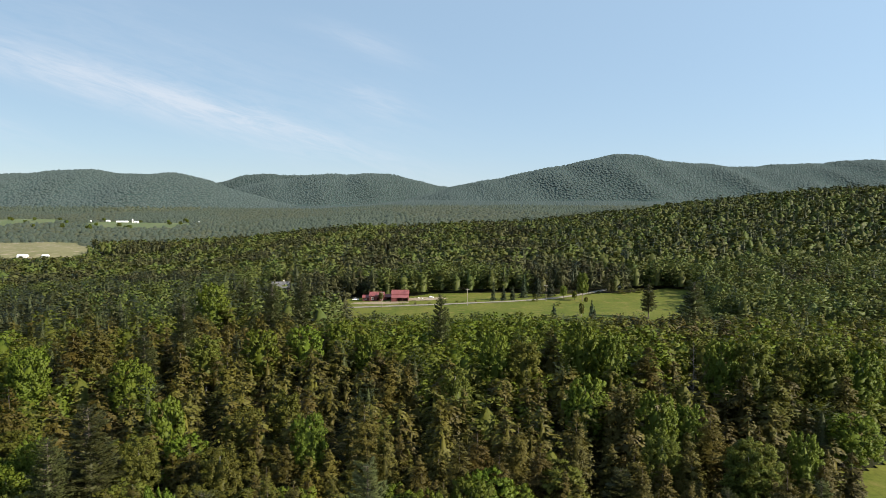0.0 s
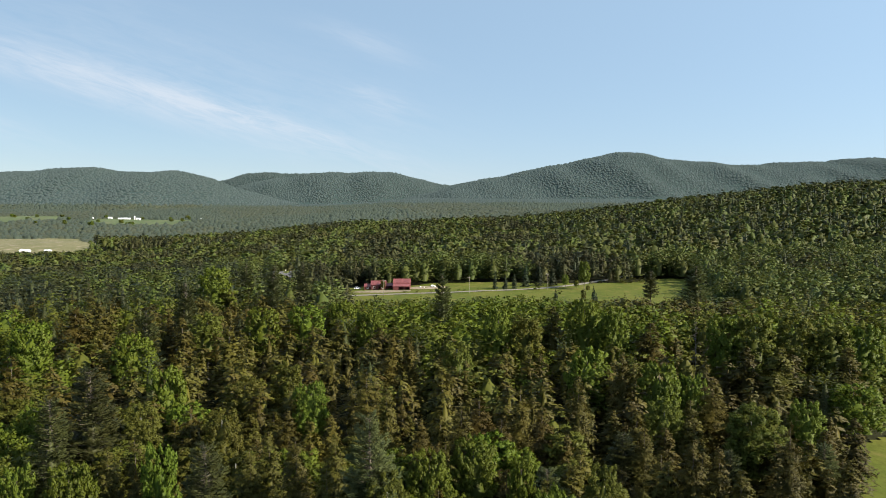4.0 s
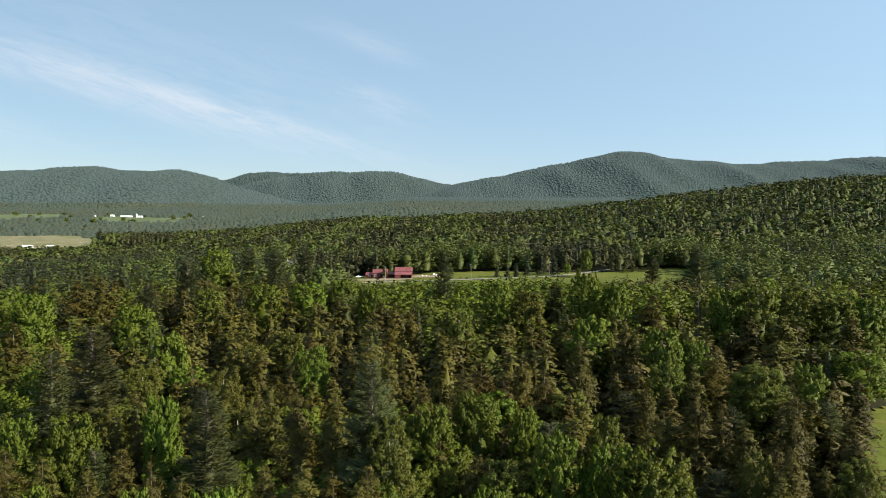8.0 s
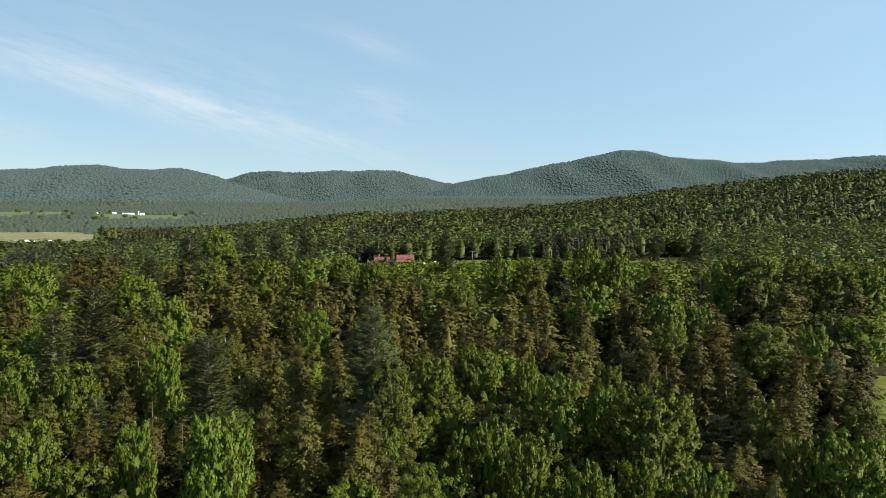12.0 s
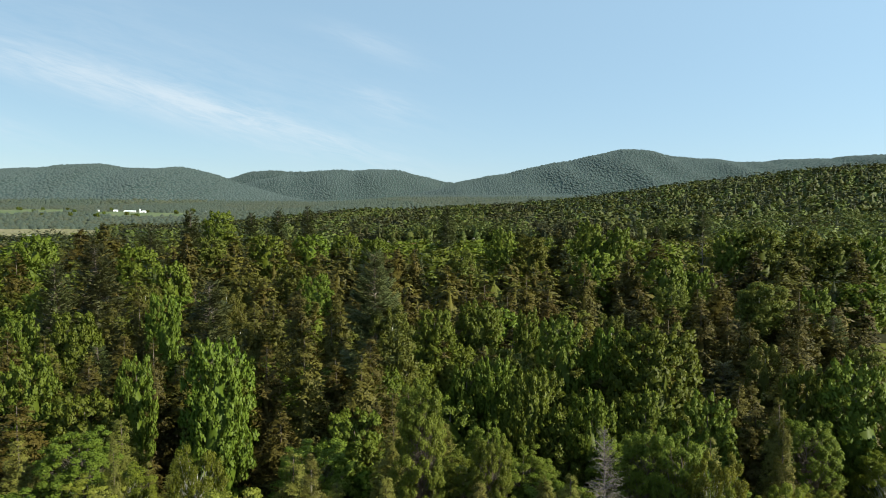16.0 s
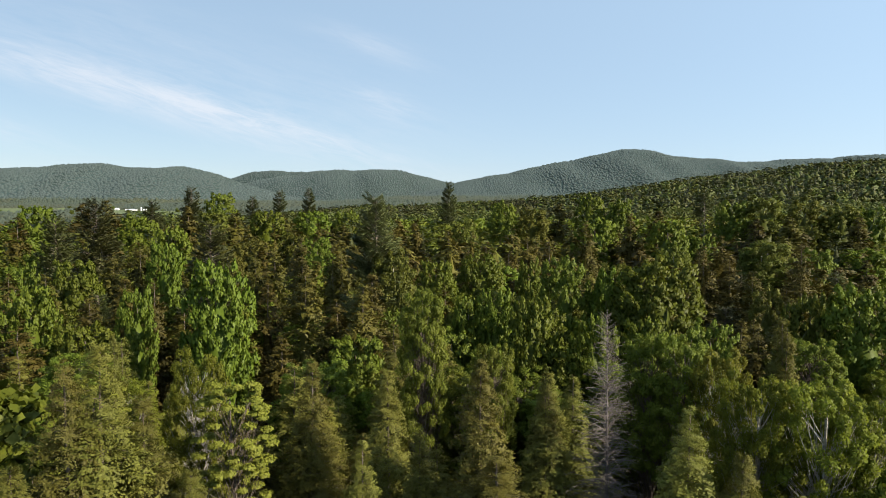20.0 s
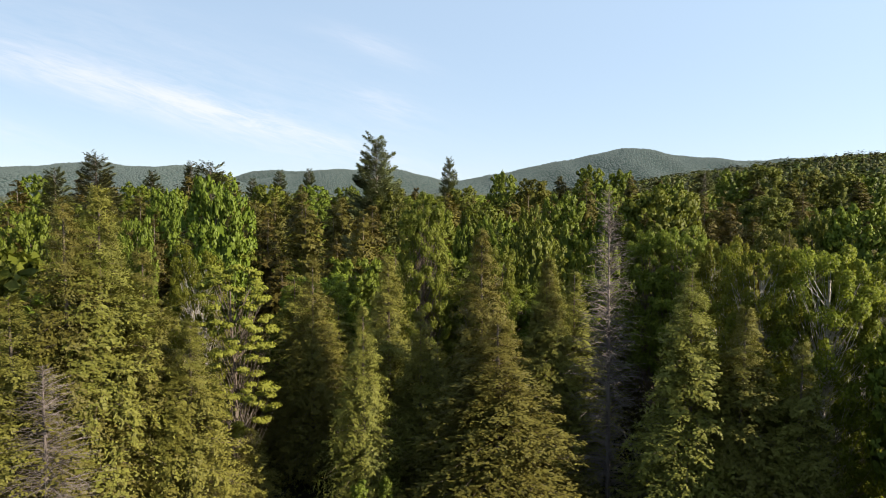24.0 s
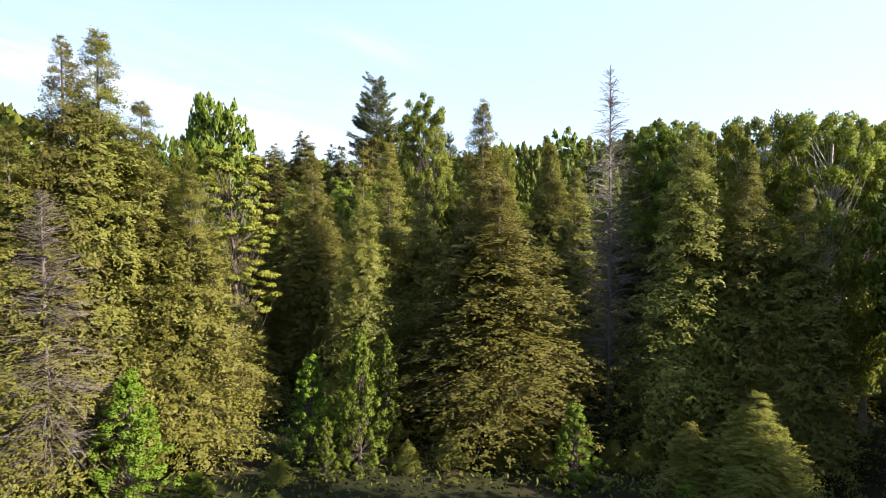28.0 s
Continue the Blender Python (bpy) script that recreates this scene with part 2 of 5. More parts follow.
# ---- the ground: one sheet to the horizon ----
def spaced(n, reach, k):
    u = np.linspace(-1, 1, n)
    return reach * np.sinh(k * u) / math.sinh(k)


def sheet(name, xs, ys, mat, lift=0.0, keep=None, smooth=True):
    """A sheet draped on the land over a grid, where keep(x, y) holds."""
    gx, gy = np.meshgrid(xs, ys)
    verts = np.stack([gx, gy, ground(gx, gy) + lift], -1).reshape(-1, 3)
    n, m = len(xs), len(ys)
    i = (np.arange(m - 1)[:, None] * n + np.arange(n - 1)[None]).ravel()
    faces = np.stack([i, i + 1, i + n + 1, i + n], 1)
    if keep is not None:
        mid = verts[faces].mean(1)
        faces = faces[keep(mid[:, 0], mid[:, 1])]
        used, flat_ = np.unique(faces, return_inverse=True)
        verts, faces = verts[used], flat_.reshape(-1, 4)
    return mesh_of(name, verts, faces, mat, None, smooth)


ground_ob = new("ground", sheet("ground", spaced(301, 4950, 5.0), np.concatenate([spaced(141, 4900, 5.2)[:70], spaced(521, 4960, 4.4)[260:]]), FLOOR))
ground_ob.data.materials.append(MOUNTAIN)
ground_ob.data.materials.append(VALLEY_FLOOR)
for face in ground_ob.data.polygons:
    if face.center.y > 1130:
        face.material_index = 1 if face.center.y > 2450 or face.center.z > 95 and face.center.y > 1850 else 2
tagged(ground_ob, "leaf-littered forest floor under the woods, shade put into its dark colour", "ground", kind="structure")


# ---- open land: where no tree stands ----
def wobble(x, y, far=1.0):
    return far * (np.sin(x / (7 * far) + 1.7 * np.sin(y / (11 * far))) + 0.6 * np.sin(x / (3.1 * far) + y / (4.3 * far)))


def in_poly(x, y, poly):
    """Whether points lie inside a polygon of corner points."""
    x, y = np.asarray(x, float), np.asarray(y, float)
    inside = np.zeros(np.broadcast(x, y).shape, bool)
    for (ax, ay), (bx, by) in zip(poly, poly[1:] + poly[:1]):
        cross = (ay > y) != (by > y)
        inside ^= cross & (x < (bx - ax) * (y - ay) / (by - ay + 1e-9) + ax)
    return inside


MEADOW = [(-66, 366), (-42, 330), (-4, 302), (40, 290), (92, 284), (120, 296), (140, 330), (160, 372), (172, 426), (160, 442), (120, 428), (60, 420), (36, 428), (-6, 424), (-24, 412),
          (-62, 410), (-70, 388)]
GLADE = [(92, 146), (84, 128), (74, 106), (104, 88), (150, 98), (150, 150), (112, 152)]
CLEARING = [(-24, -22), (24, -24), (22, 4), (12, 15), (-4, 18), (-16, 15), (-26, 4)]
FIELDS = {
    "west": [(-1280, 1600), (-1120, 1590), (-1040, 1660), (-1050, 1800), (-1230, 1850), (-1330, 1740)],
    "farm": [(-930, 1610), (-810, 1560), (-690, 1570), (-660, 1640), (-700, 1730), (-920, 1770), (-960, 1700)],
    "sand": [(-800, 950), (-560, 955), (-590, 1090), (-700, 1240), (-790, 1360), (-980, 1350), (-1010, 1230), (-870, 1120)],
}


def open_land(x, y):
    """Whether a place is meadow, glade, field, clearing or road."""
    wx, wy = x + wobble(x, y, 1.2), y + wobble(y, x, 1.2)
    free = in_poly(wx, wy, MEADOW) | in_poly(wx, wy, GLADE) | in_poly(x, y, CLEARING)
    for poly in FIELDS.values():
        free |= in_poly(x + wobble(x, y, 5), y + wobble(y, x, 5), poly)
    return free | (road_gap(x, y) < 4.5) | in_poly(x, y, YARD)


ROAD = ((-190, 352), (-120, 364), (-55, 374), (2, 376), (40, 385), (66, 398), (90, 418), (125, 452), (165, 486), (215, 512), (290, 530))
YARD = [(-118, 356), (-90, 356), (-96, 452), (-134, 452), (-130, 420)]


def road_gap(x, y):
    """How far a place is from the road's middle line."""
    best = np.full(np.broadcast(x, y).shape, 1e9)
    for (ax, ay), (bx, by) in zip(ROAD, ROAD[1:]):
        t = np.clip(((x - ax) * (bx - ax) + (y - ay) * (by - ay)) / ((bx - ax) ** 2 + (by - ay) ** 2), 0, 1)
        best = np.minimum(best, np.hypot(x - ax - t * (bx - ax), y - ay - t * (by - ay)))
    return best


def draped(name, poly, step, mat, lift, label, far=1.2):
    xs, ys = [p[0] for p in poly], [p[1] for p in poly]
    keep = lambda x, y: in_poly(x + wobble(x, y, far), y + wobble(y, x, far), poly)
    me = sheet(name, np.arange(min(xs) - 12, max(xs) + 12, step), np.arange(min(ys) - 12, max(ys) + 12, step), mat, lift, keep)
    return tagged(new(name, me), label, name, kind="structure")


draped("meadow", MEADOW, 2.0, GRASS, 0.35, "open hay meadow of fresh green and yellowing grass")
draped("glade", GLADE, 1.5, GRASS, 0.3, "small grassy opening among the trees")
draped("clearing", CLEARING, 1.5, GRASS, 0.2, "grassy clearing in the woods")
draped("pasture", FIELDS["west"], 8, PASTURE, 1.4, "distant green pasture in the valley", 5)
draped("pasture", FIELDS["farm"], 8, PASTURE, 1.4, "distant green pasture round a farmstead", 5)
draped("field", FIELDS["sand"], 6, DRY_FIELD, 1.2, "bare tan field with patchy dry grass", 5)


def strip(line, half, lift, step=3.0):
    """A band along a line of points, draped on the land."""
    pts = []
    for (ax, ay), (bx, by) in zip(line, line[1:]):
        n = max(1, int(math.hypot(bx - ax, by - ay) / step))
        pts += [(ax + (bx - ax) * i / n, ay + (by - ay) * i / n) for i in range(n)]
    pts = np.array(pts + [line[-1]], float)
    for _ in range(6):
        pts[1:-1] = (pts[:-2] + 2 * pts[1:-1] + pts[2:]) / 4
    d = np.gradient(pts, axis=0)
    side = np.stack([-d[:, 1], d[:, 0]], 1) / np.hypot(d[:, 0], d[:, 1])[:, None]
    rows = []
    for o in (-1, -0.4, 0.4, 1):
        p = pts + side * half * o * (1 + 0.08 * np.sin(np.arange(len(pts)) * 0.9 + 3 * o))[:, None]
        rows.append(np.column_stack([p, ground(p[:, 0], p[:, 1]) + lift + (0.06 if abs(o) < 1 else 0)]))
    v, n = np.concatenate(rows), len(pts)
    i = np.concatenate([np.arange(n - 1) + k * n for k in range(3)])
    return v, np.stack([i, i + 1, i + n + 1, i + n], 1)


tagged(new("road", mesh_of("road", *strip(ROAD, 2.1, 0.55), GRAVEL, None, True)), "pale gravel country road crossing the meadow", "road", kind="structure")


# ---- trees ----
def leaves(p, along, face, long, wide, toward, crisp=0.4, fold=0.25):
    """Rhombic, slightly folded blades: centres p, their way along, the way they face, half length and half width. toward: which way each faces the
    light as part of its crown; crisp: how much its own tilt counts."""
    t = unit(along)
    b = unit(np.cross(face, t))
    n = np.cross(t, b)
    sense = np.where((n * toward).sum(1) < 0, -1.0, 1.0)[:, None]
    b, n = b * sense, n * sense
    long, wide = np.broadcast_to(long, len(p))[:, None], np.broadcast_to(wide, len(p))[:, None]
    lift = n * wide * fold
    v = np.stack([p - t * long, p - b * wide + lift, p + t * long - lift * 0.6, p + b * wide + lift], 1)
    return v.reshape(-1, 3), np.arange(4 * len(p)).reshape(-1, 4), np.repeat(unit(n * crisp + toward), 4, 0)


def core(rng, h, low, rings, sides, radius, rough=0.14):
    """The closed inside of a crown, from low to the top: radius(u) gives its half width at the share u of that height."""
    u = np.linspace(0, 1, rings)
    a = np.arange(sides) * 2 * math.pi / sides
    r = radius(u)[:, None] * (1 + rng.normal(0, rough, (rings, sides)))
    turn = a[None] + 0.3 * rng.random((rings, 1))
    z = (low + (h - low) * u)[:, None] + rng.normal(0, 0.012 * h, (rings, sides))
    v = np.stack([r * np.cos(turn), r * np.sin(turn), z], -1).reshape(-1, 3)
    i = np.arange(rings - 1)[:, None] * sides + np.arange(sides)[None]
    j = np.arange(rings - 1)[:, None] * sides + (np.arange(sides)[None] + 1) % sides
    tilt = np.repeat(0.25 + 0.9 * u ** 2, sides)
    facing = unit(np.column_stack([np.cos(turn).ravel(), np.sin(turn).ravel(), tilt]))
    return v, np.stack([i, j, j + sides, i + sides], -1).reshape(-1, 4), facing


def tube(line, radii, sides=6):
    """A round limb along a line of points."""
    line, radii = np.asarray(line, float), np.asarray(radii, float)
    d = unit(np.gradient(line, axis=0))
    a = unit(np.cross(d, np.array([0.31, 0.95, 0.07])))
    b = np.cross(d, a)
    w = np.arange(sides) * 2 * math.pi / sides
    ring = line[:, None] + radii[:, None, None] * (np.cos(w)[None, :, None] * a[:, None] + np.sin(w)[None, :, None] * b[:, None])
    n = len(line)
    i = np.arange(n - 1)[:, None] * sides + np.arange(sides)[None]
    j = np.arange(n - 1)[:, None] * sides + (np.arange(sides)[None] + 1) % sides
    return ring.reshape(-1, 3), np.stack([i, j, j + sides, i + sides], -1).reshape(-1, 4)


def join(pieces):
    """Several (verts, faces) or (verts, faces, facing) sets as one."""
    start = np.cumsum([0] + [len(one[0]) for one in pieces])
    both = (np.concatenate([one[0] for one in pieces]), np.concatenate([one[1] + n for one, n in zip(pieces, start)]))
    return (*both, np.concatenate([one[2] for one in pieces])) if len(pieces[0]) > 2 else both


def stem(rng, h, r, bend=0.02, sides=7, top=0.97, steps=9):
    z = np.linspace(0, h * top, steps)
    x = np.cumsum(rng.normal(0, bend * h / steps, steps)) * (z / h)
    y = np.cumsum(rng.normal(0, bend * h / steps, steps)) * (z / h)
    flare = 1 + 0.5 * np.exp(-z / (0.03 * h))
    return np.column_stack([x, y, z]), r * (1 - z / (h * 1.02)) ** 0.85 * flare + 0.012


def twigs(start, end, sag, r, sides=3, steps=4):
    """Thin limbs from start to end points that sag or lift, as one piece."""
    n = len(start)
    s = np.linspace(0, 1, steps)[None, :, None]
    line = start[:, None] * (1 - s) + end[:, None] * s + np.array([0, 0, 1.0]) * (np.asarray(sag)[:, None, None] * 4 * s * (1 - s))
    d = unit(end - start)
    a = unit(np.cross(d, np.array([0.2, 0.3, 0.93])))
    b = np.cross(d, a)
    w = np.arange(sides) * 2 * math.pi / sides
    rr = np.broadcast_to(r, n)[:, None, None, None] * (1 - 0.8 * s[..., None])
    ring = line[:, :, None] + rr * (np.cos(w)[:, None] * a[:, None, None] + np.sin(w)[:, None] * b[:, None, None])
    base = np.arange(n)[:, None, None] * steps * sides
    k = np.arange(steps - 1)[None, :, None] * sides
    q = np.arange(sides)[None, None]
    i, j = base + k + q, base + k + (q + 1) % sides
    return ring.reshape(-1, 3), np.stack([i, j, j + sides, i + sides], -1).reshape(-1, 4)


def hemlock(rng, h, w, blades, long, wide, limbs=True, bare=0.05, rag=0.25, power=0.75, inside=0.0, crisp=0.4, grid=(6, 8), blunt=0.85):
    """A feathery cone: arching limbs whose sprays droop at the tip. Gives trunk, limbs and needles."""
    line, radii = stem(rng, h, 0.009 * h + 0.03, 0.012)
    n = int(18 * h) if limbs else max(24, blades // 9)
    z = h * (bare + (0.992 - bare) * rng.random(n) ** 0.72)
    az = rng.random(n) * 2 * math.pi
    lobe = 1 + rag * np.sin(az * 2 + z * 0.9 + rng.random() * 6) * rng.random(n)
    reach = w / 2 * np.minimum(1, 1.22 * (1 - z / h) ** blunt) ** (power / 0.75) * (0.72 + 0.36 * rng.random(n)) * lobe * np.minimum(1, 0.2 + 0.8 * (1 - z / h) / 0.13) + 0.005 * h
    out = np.column_stack([np.cos(az), np.sin(az), np.zeros(n)])
    rise = 0.12 + 0.5 * (z / h) ** 2
    droop = 0.34 + 0.2 * rng.random(n)
    foot = np.column_stack([np.interp(z, line[:, 2], line[:, 0]), np.interp(z, line[:, 2], line[:, 1]), z])
    up = np.array([0, 0, 1.0])
    weigh = reach ** 0.5
    pick = rng.choice(n, blades, p=weigh / weigh.sum())
    near_stem = max(0.06, inside - 0.2)
    s = near_stem + (1 - near_stem) * rng.random(blades) ** 0.62
    hang = reach[pick] * (rise[pick] * s - droop[pick] * s * s - 0.12 * s ** 5)
    side = np.cross(out[pick], up)
    lateral = rng.normal(0, 0.19, blades) * reach[pick] * (1.25 - s)
    p = foot[pick] + out[pick] * (reach[pick] * s)[:, None] + up * (hang - np.abs(lateral) * 0.28 + rng.normal(0, 0.07, blades) * reach[pick])[:, None] + side * lateral[:, None]
    p += rng.normal(0, 0.035 * w / 5, (blades, 3))
    way = out[pick] + side * np.sign(lateral)[:, None] * (0.25 + 0.75 * rng.random(blades))[:, None] + up * (rise[pick] - 2 * droop[pick] * s - 0.18)[:, None]
    face = up + out[pick] * 0.7 + rng.normal(0, 0.35, (blades, 3))
    size = 0.65 + 0.7 * rng.random(blades)
    size *= np.clip(reach[pick] / (0.24 * w), 0.42, 1)
    crown = leaves(p, way, face, long * size, wide * size, unit(out[pick] * 0.9 + up * (0.25 + 0.5 * s)[:, None] + side * np.sign(lateral)[:, None] * 0.3 + rng.normal(0, 0.15, (blades, 3))), crisp)
    if inside:
        crown = join([crown, core(rng, h * 0.84, h * bare, *grid, lambda u: inside * w / 2 * np.minimum(1, 1.22 * (1 - u) ** blunt) + 0.02, 0.3)])
    woody = None
    if limbs:
        few = rng.random(n) < 0.45
        tip = foot + out * (reach * 0.85)[:, None] + up * (reach * (rise * 0.85 - droop * 0.72))[:, None]
        woody = twigs(foot[few], tip[few], reach[few] * 0.10, 0.010 + 0.006 * reach[few])
    return tube(line, radii), woody, crown


def sprayed(rng, h, w, n, m, k, long, wide, limbs=True, bare=0.04, blunt=0.8, inside=0.0, crisp=0.8, grid=(7, 9), full=1.15):
    """A hemlock built limb by limb: n arching limbs, each a flat fan of m side twigs on both sides, k needle blades along each twig."""
    line, radii = stem(rng, h, 0.009 * h + 0.03, 0.014)
    up = np.array([0, 0, 1.0])
    z = h * (0.99 - (0.99 - bare) * rng.random(n) ** (0.76 if limbs else 0.85))
    az = rng.random(n) * 2 * math.pi
    lump = 1 + 0.12 * np.sin(az * 2 + rng.random() * 6) + 0.07 * np.sin(az * 5 - z * 0.7)
    reach = w / 2 * np.minimum(1, full * (1 - z / h) ** blunt) * (0.36 + 0.72 * rng.random(n) ** 0.7) * lump + 0.007 * h * (0.6 + rng.random(n))
    out = np.column_stack([np.cos(az), np.sin(az), np.zeros(n)])
    rise = 0.34 + 0.45 * (z / h) ** 2 + rng.normal(0, 0.12, n)
    droop = 0.42 + 0.28 * rng.random(n)
    foot = np.column_stack([np.interp(z, line[:, 2], line[:, 0]), np.interp(z, line[:, 2], line[:, 1]), z])
    # one row for each blade: its limb, its twig's place on the limb, its side, its place on the twig
    i = np.repeat(np.arange(n), 2 * m * k)
    s = np.tile(np.repeat(np.linspace(0.22, 1.0, m), 2 * k), n) + np.repeat(rng.normal(0, 0.09, n * 2 * m), k)
    s = np.clip(s, 0.12, 1.04)
    hand = np.tile(np.repeat([-1.0, 1.0], k), n * m)
    q = (np.tile(np.arange(k), n * 2 * m) + 0.55 + 0.5 * rng.random(n * 2 * m * k)) / k
    lean = np.repeat(rng.uniform(0.55, 1.05, n * 2 * m), k)
    side = np.cross(out[i], up) * hand[:, None]
    sag = np.repeat(rng.uniform(-0.1, 0.3, n * 2 * m), k)
    way = unit(out[i] * np.cos(lean)[:, None] + side * np.sin(lean)[:, None] + up * (rise[i] * 0.8 - droop[i] * s * 1.3 + np.repeat(rng.normal(0.0, 0.42, n * 2 * m), k))[:, None])
    span = reach[i] * (0.50 * (1.12 - s)) * np.repeat(rng.uniform(0.4, 1.5, n * 2 * m), k) + 0.02 * w
    p = foot[i] + out[i] * (reach[i] * s)[:, None] + up * (reach[i] * (rise[i] * s - droop[i] * s * s))[:, None]
    p = p + way * (span * q)[:, None] - up * (span * sag * q * q)[:, None] + rng.normal(0, 0.05 * w / 8, (len(i), 3))
    face = up * 0.8 + out[i] * 0.8 + rng.normal(0, 0.3, (len(i), 3))
    size = (0.7 + 0.6 * rng.random(len(i))) * np.clip(reach[i] / (0.2 * w), 0.5, 1)
    tone = np.repeat(rng.normal(0, 0.2, (n * 2 * m, 3)), k, 0)
    crown = leaves(p, way - up * (sag * q)[:, None] + rng.normal(0, 0.25, (len(i), 3)), face, long * size, wide * size, unit(out[i] * 0.75 + up * 0.5 + side * 0.3 + tone), crisp)
    if inside:
        crown = join([crown, core(rng, h * 0.8, h * (bare + 0.04), *grid, lambda u: inside * w / 2 * np.minimum(1, full * (1 - u) ** blunt) + 0.02, 0.3)])
    woody = None
    if limbs:
        few = rng.random(n) < 0.6
        tip = foot + out * (reach * 0.92)[:, None] + up * (reach * (rise * 0.92 - droop * 0.85))[:, None]
        woody = twigs(foot[few], tip[few], reach[few] * 0.11, 0.010 + 0.005 * reach[few])
    return tube(line, radii), woody, crown


def pine(rng, h, w, blades, long, wide, limbs=True, bare=0.22, inside=0.0, crisp=0.4, grid=(6, 8)):
    """A white pine: tiers of level limbs with upturned brushes, uneven in length, gaps between tiers."""
    line, radii = stem(rng, h, 0.012 * h + 0.05, 0.016)
    tiers = int(h * 1.6)
    tz = h * (bare + (0.97 - bare) * (np.arange(tiers) + 0.5) / tiers)
    n = tiers * 9
    z = np.repeat(tz, 9) + rng.normal(0, 0.25, n)
    az = rng.random(n) * 2 * math.pi
    u = (z / h - bare) / (1 - bare)
    shape = np.clip(1.04 - u, 0.04, 1) ** 0.62 * (0.55 + 0.45 * np.clip(u * 4, 0, 1))
    reach = w / 2 * shape * (0.45 + 0.75 * rng.random(n)) + 0.012 * h
    out = np.column_stack([np.cos(az), np.sin(az), np.zeros(n)])
    up = np.array([0, 0, 1.0])
    foot = np.column_stack([np.interp(z, line[:, 2], line[:, 0]), np.interp(z, line[:, 2], line[:, 1]), z])
    lift = 0.02 + 0.42 * np.clip(u, 0, 1) ** 2
    weigh = reach ** 0.7
    pick = rng.choice(n, blades, p=weigh / weigh.sum())
    s = 0.22 + 0.78 * rng.random(blades) ** 0.6
    side = np.cross(out[pick], up)
    lateral = rng.normal(0, 0.2, blades) * reach[pick] * (1.3 - s)
    p = foot[pick] + out[pick] * (reach[pick] * s)[:, None] + side * lateral[:, None] + up * (reach[pick] * (lift[pick] * s + 0.16 * s * s) + rng.normal(0.05, 0.035, blades) * reach[pick])[:, None]
    p += rng.normal(0, 0.06 * w / 8, (blades, 3))
    way = out[pick] * 0.9 + side * rng.normal(0, 0.6, blades)[:, None] + up * (0.1 + 0.45 * rng.random(blades))[:, None]
    face = up + rng.normal(0, 0.5, (blades, 3)) - out[pick] * 0.3
    size = (0.7 + 0.6 * rng.random(blades)) * np.clip(reach[pick] / (0.25 * w), 0.35, 1)
    crown = leaves(p, way, face, long * size, wide * size, unit(out[pick] * 0.5 + up * 0.8 + rng.normal(0, 0.15, (blades, 3))), crisp)
    if inside:
        crown = join([crown, core(rng, h * 0.82, h * 0.4, *grid, lambda u: inside * w / 2 * (1.02 - u) ** 0.8)])
    woody = None
    if limbs:
        tip = foot + out * (reach * 0.66)[:, None] + up * (reach * (lift * 0.66 + 0.06))[:, None]
        woody = twigs(foot, tip, -reach * 0.03, 0.02 + 0.008 * reach)
    return tube(line, radii), woody, crown


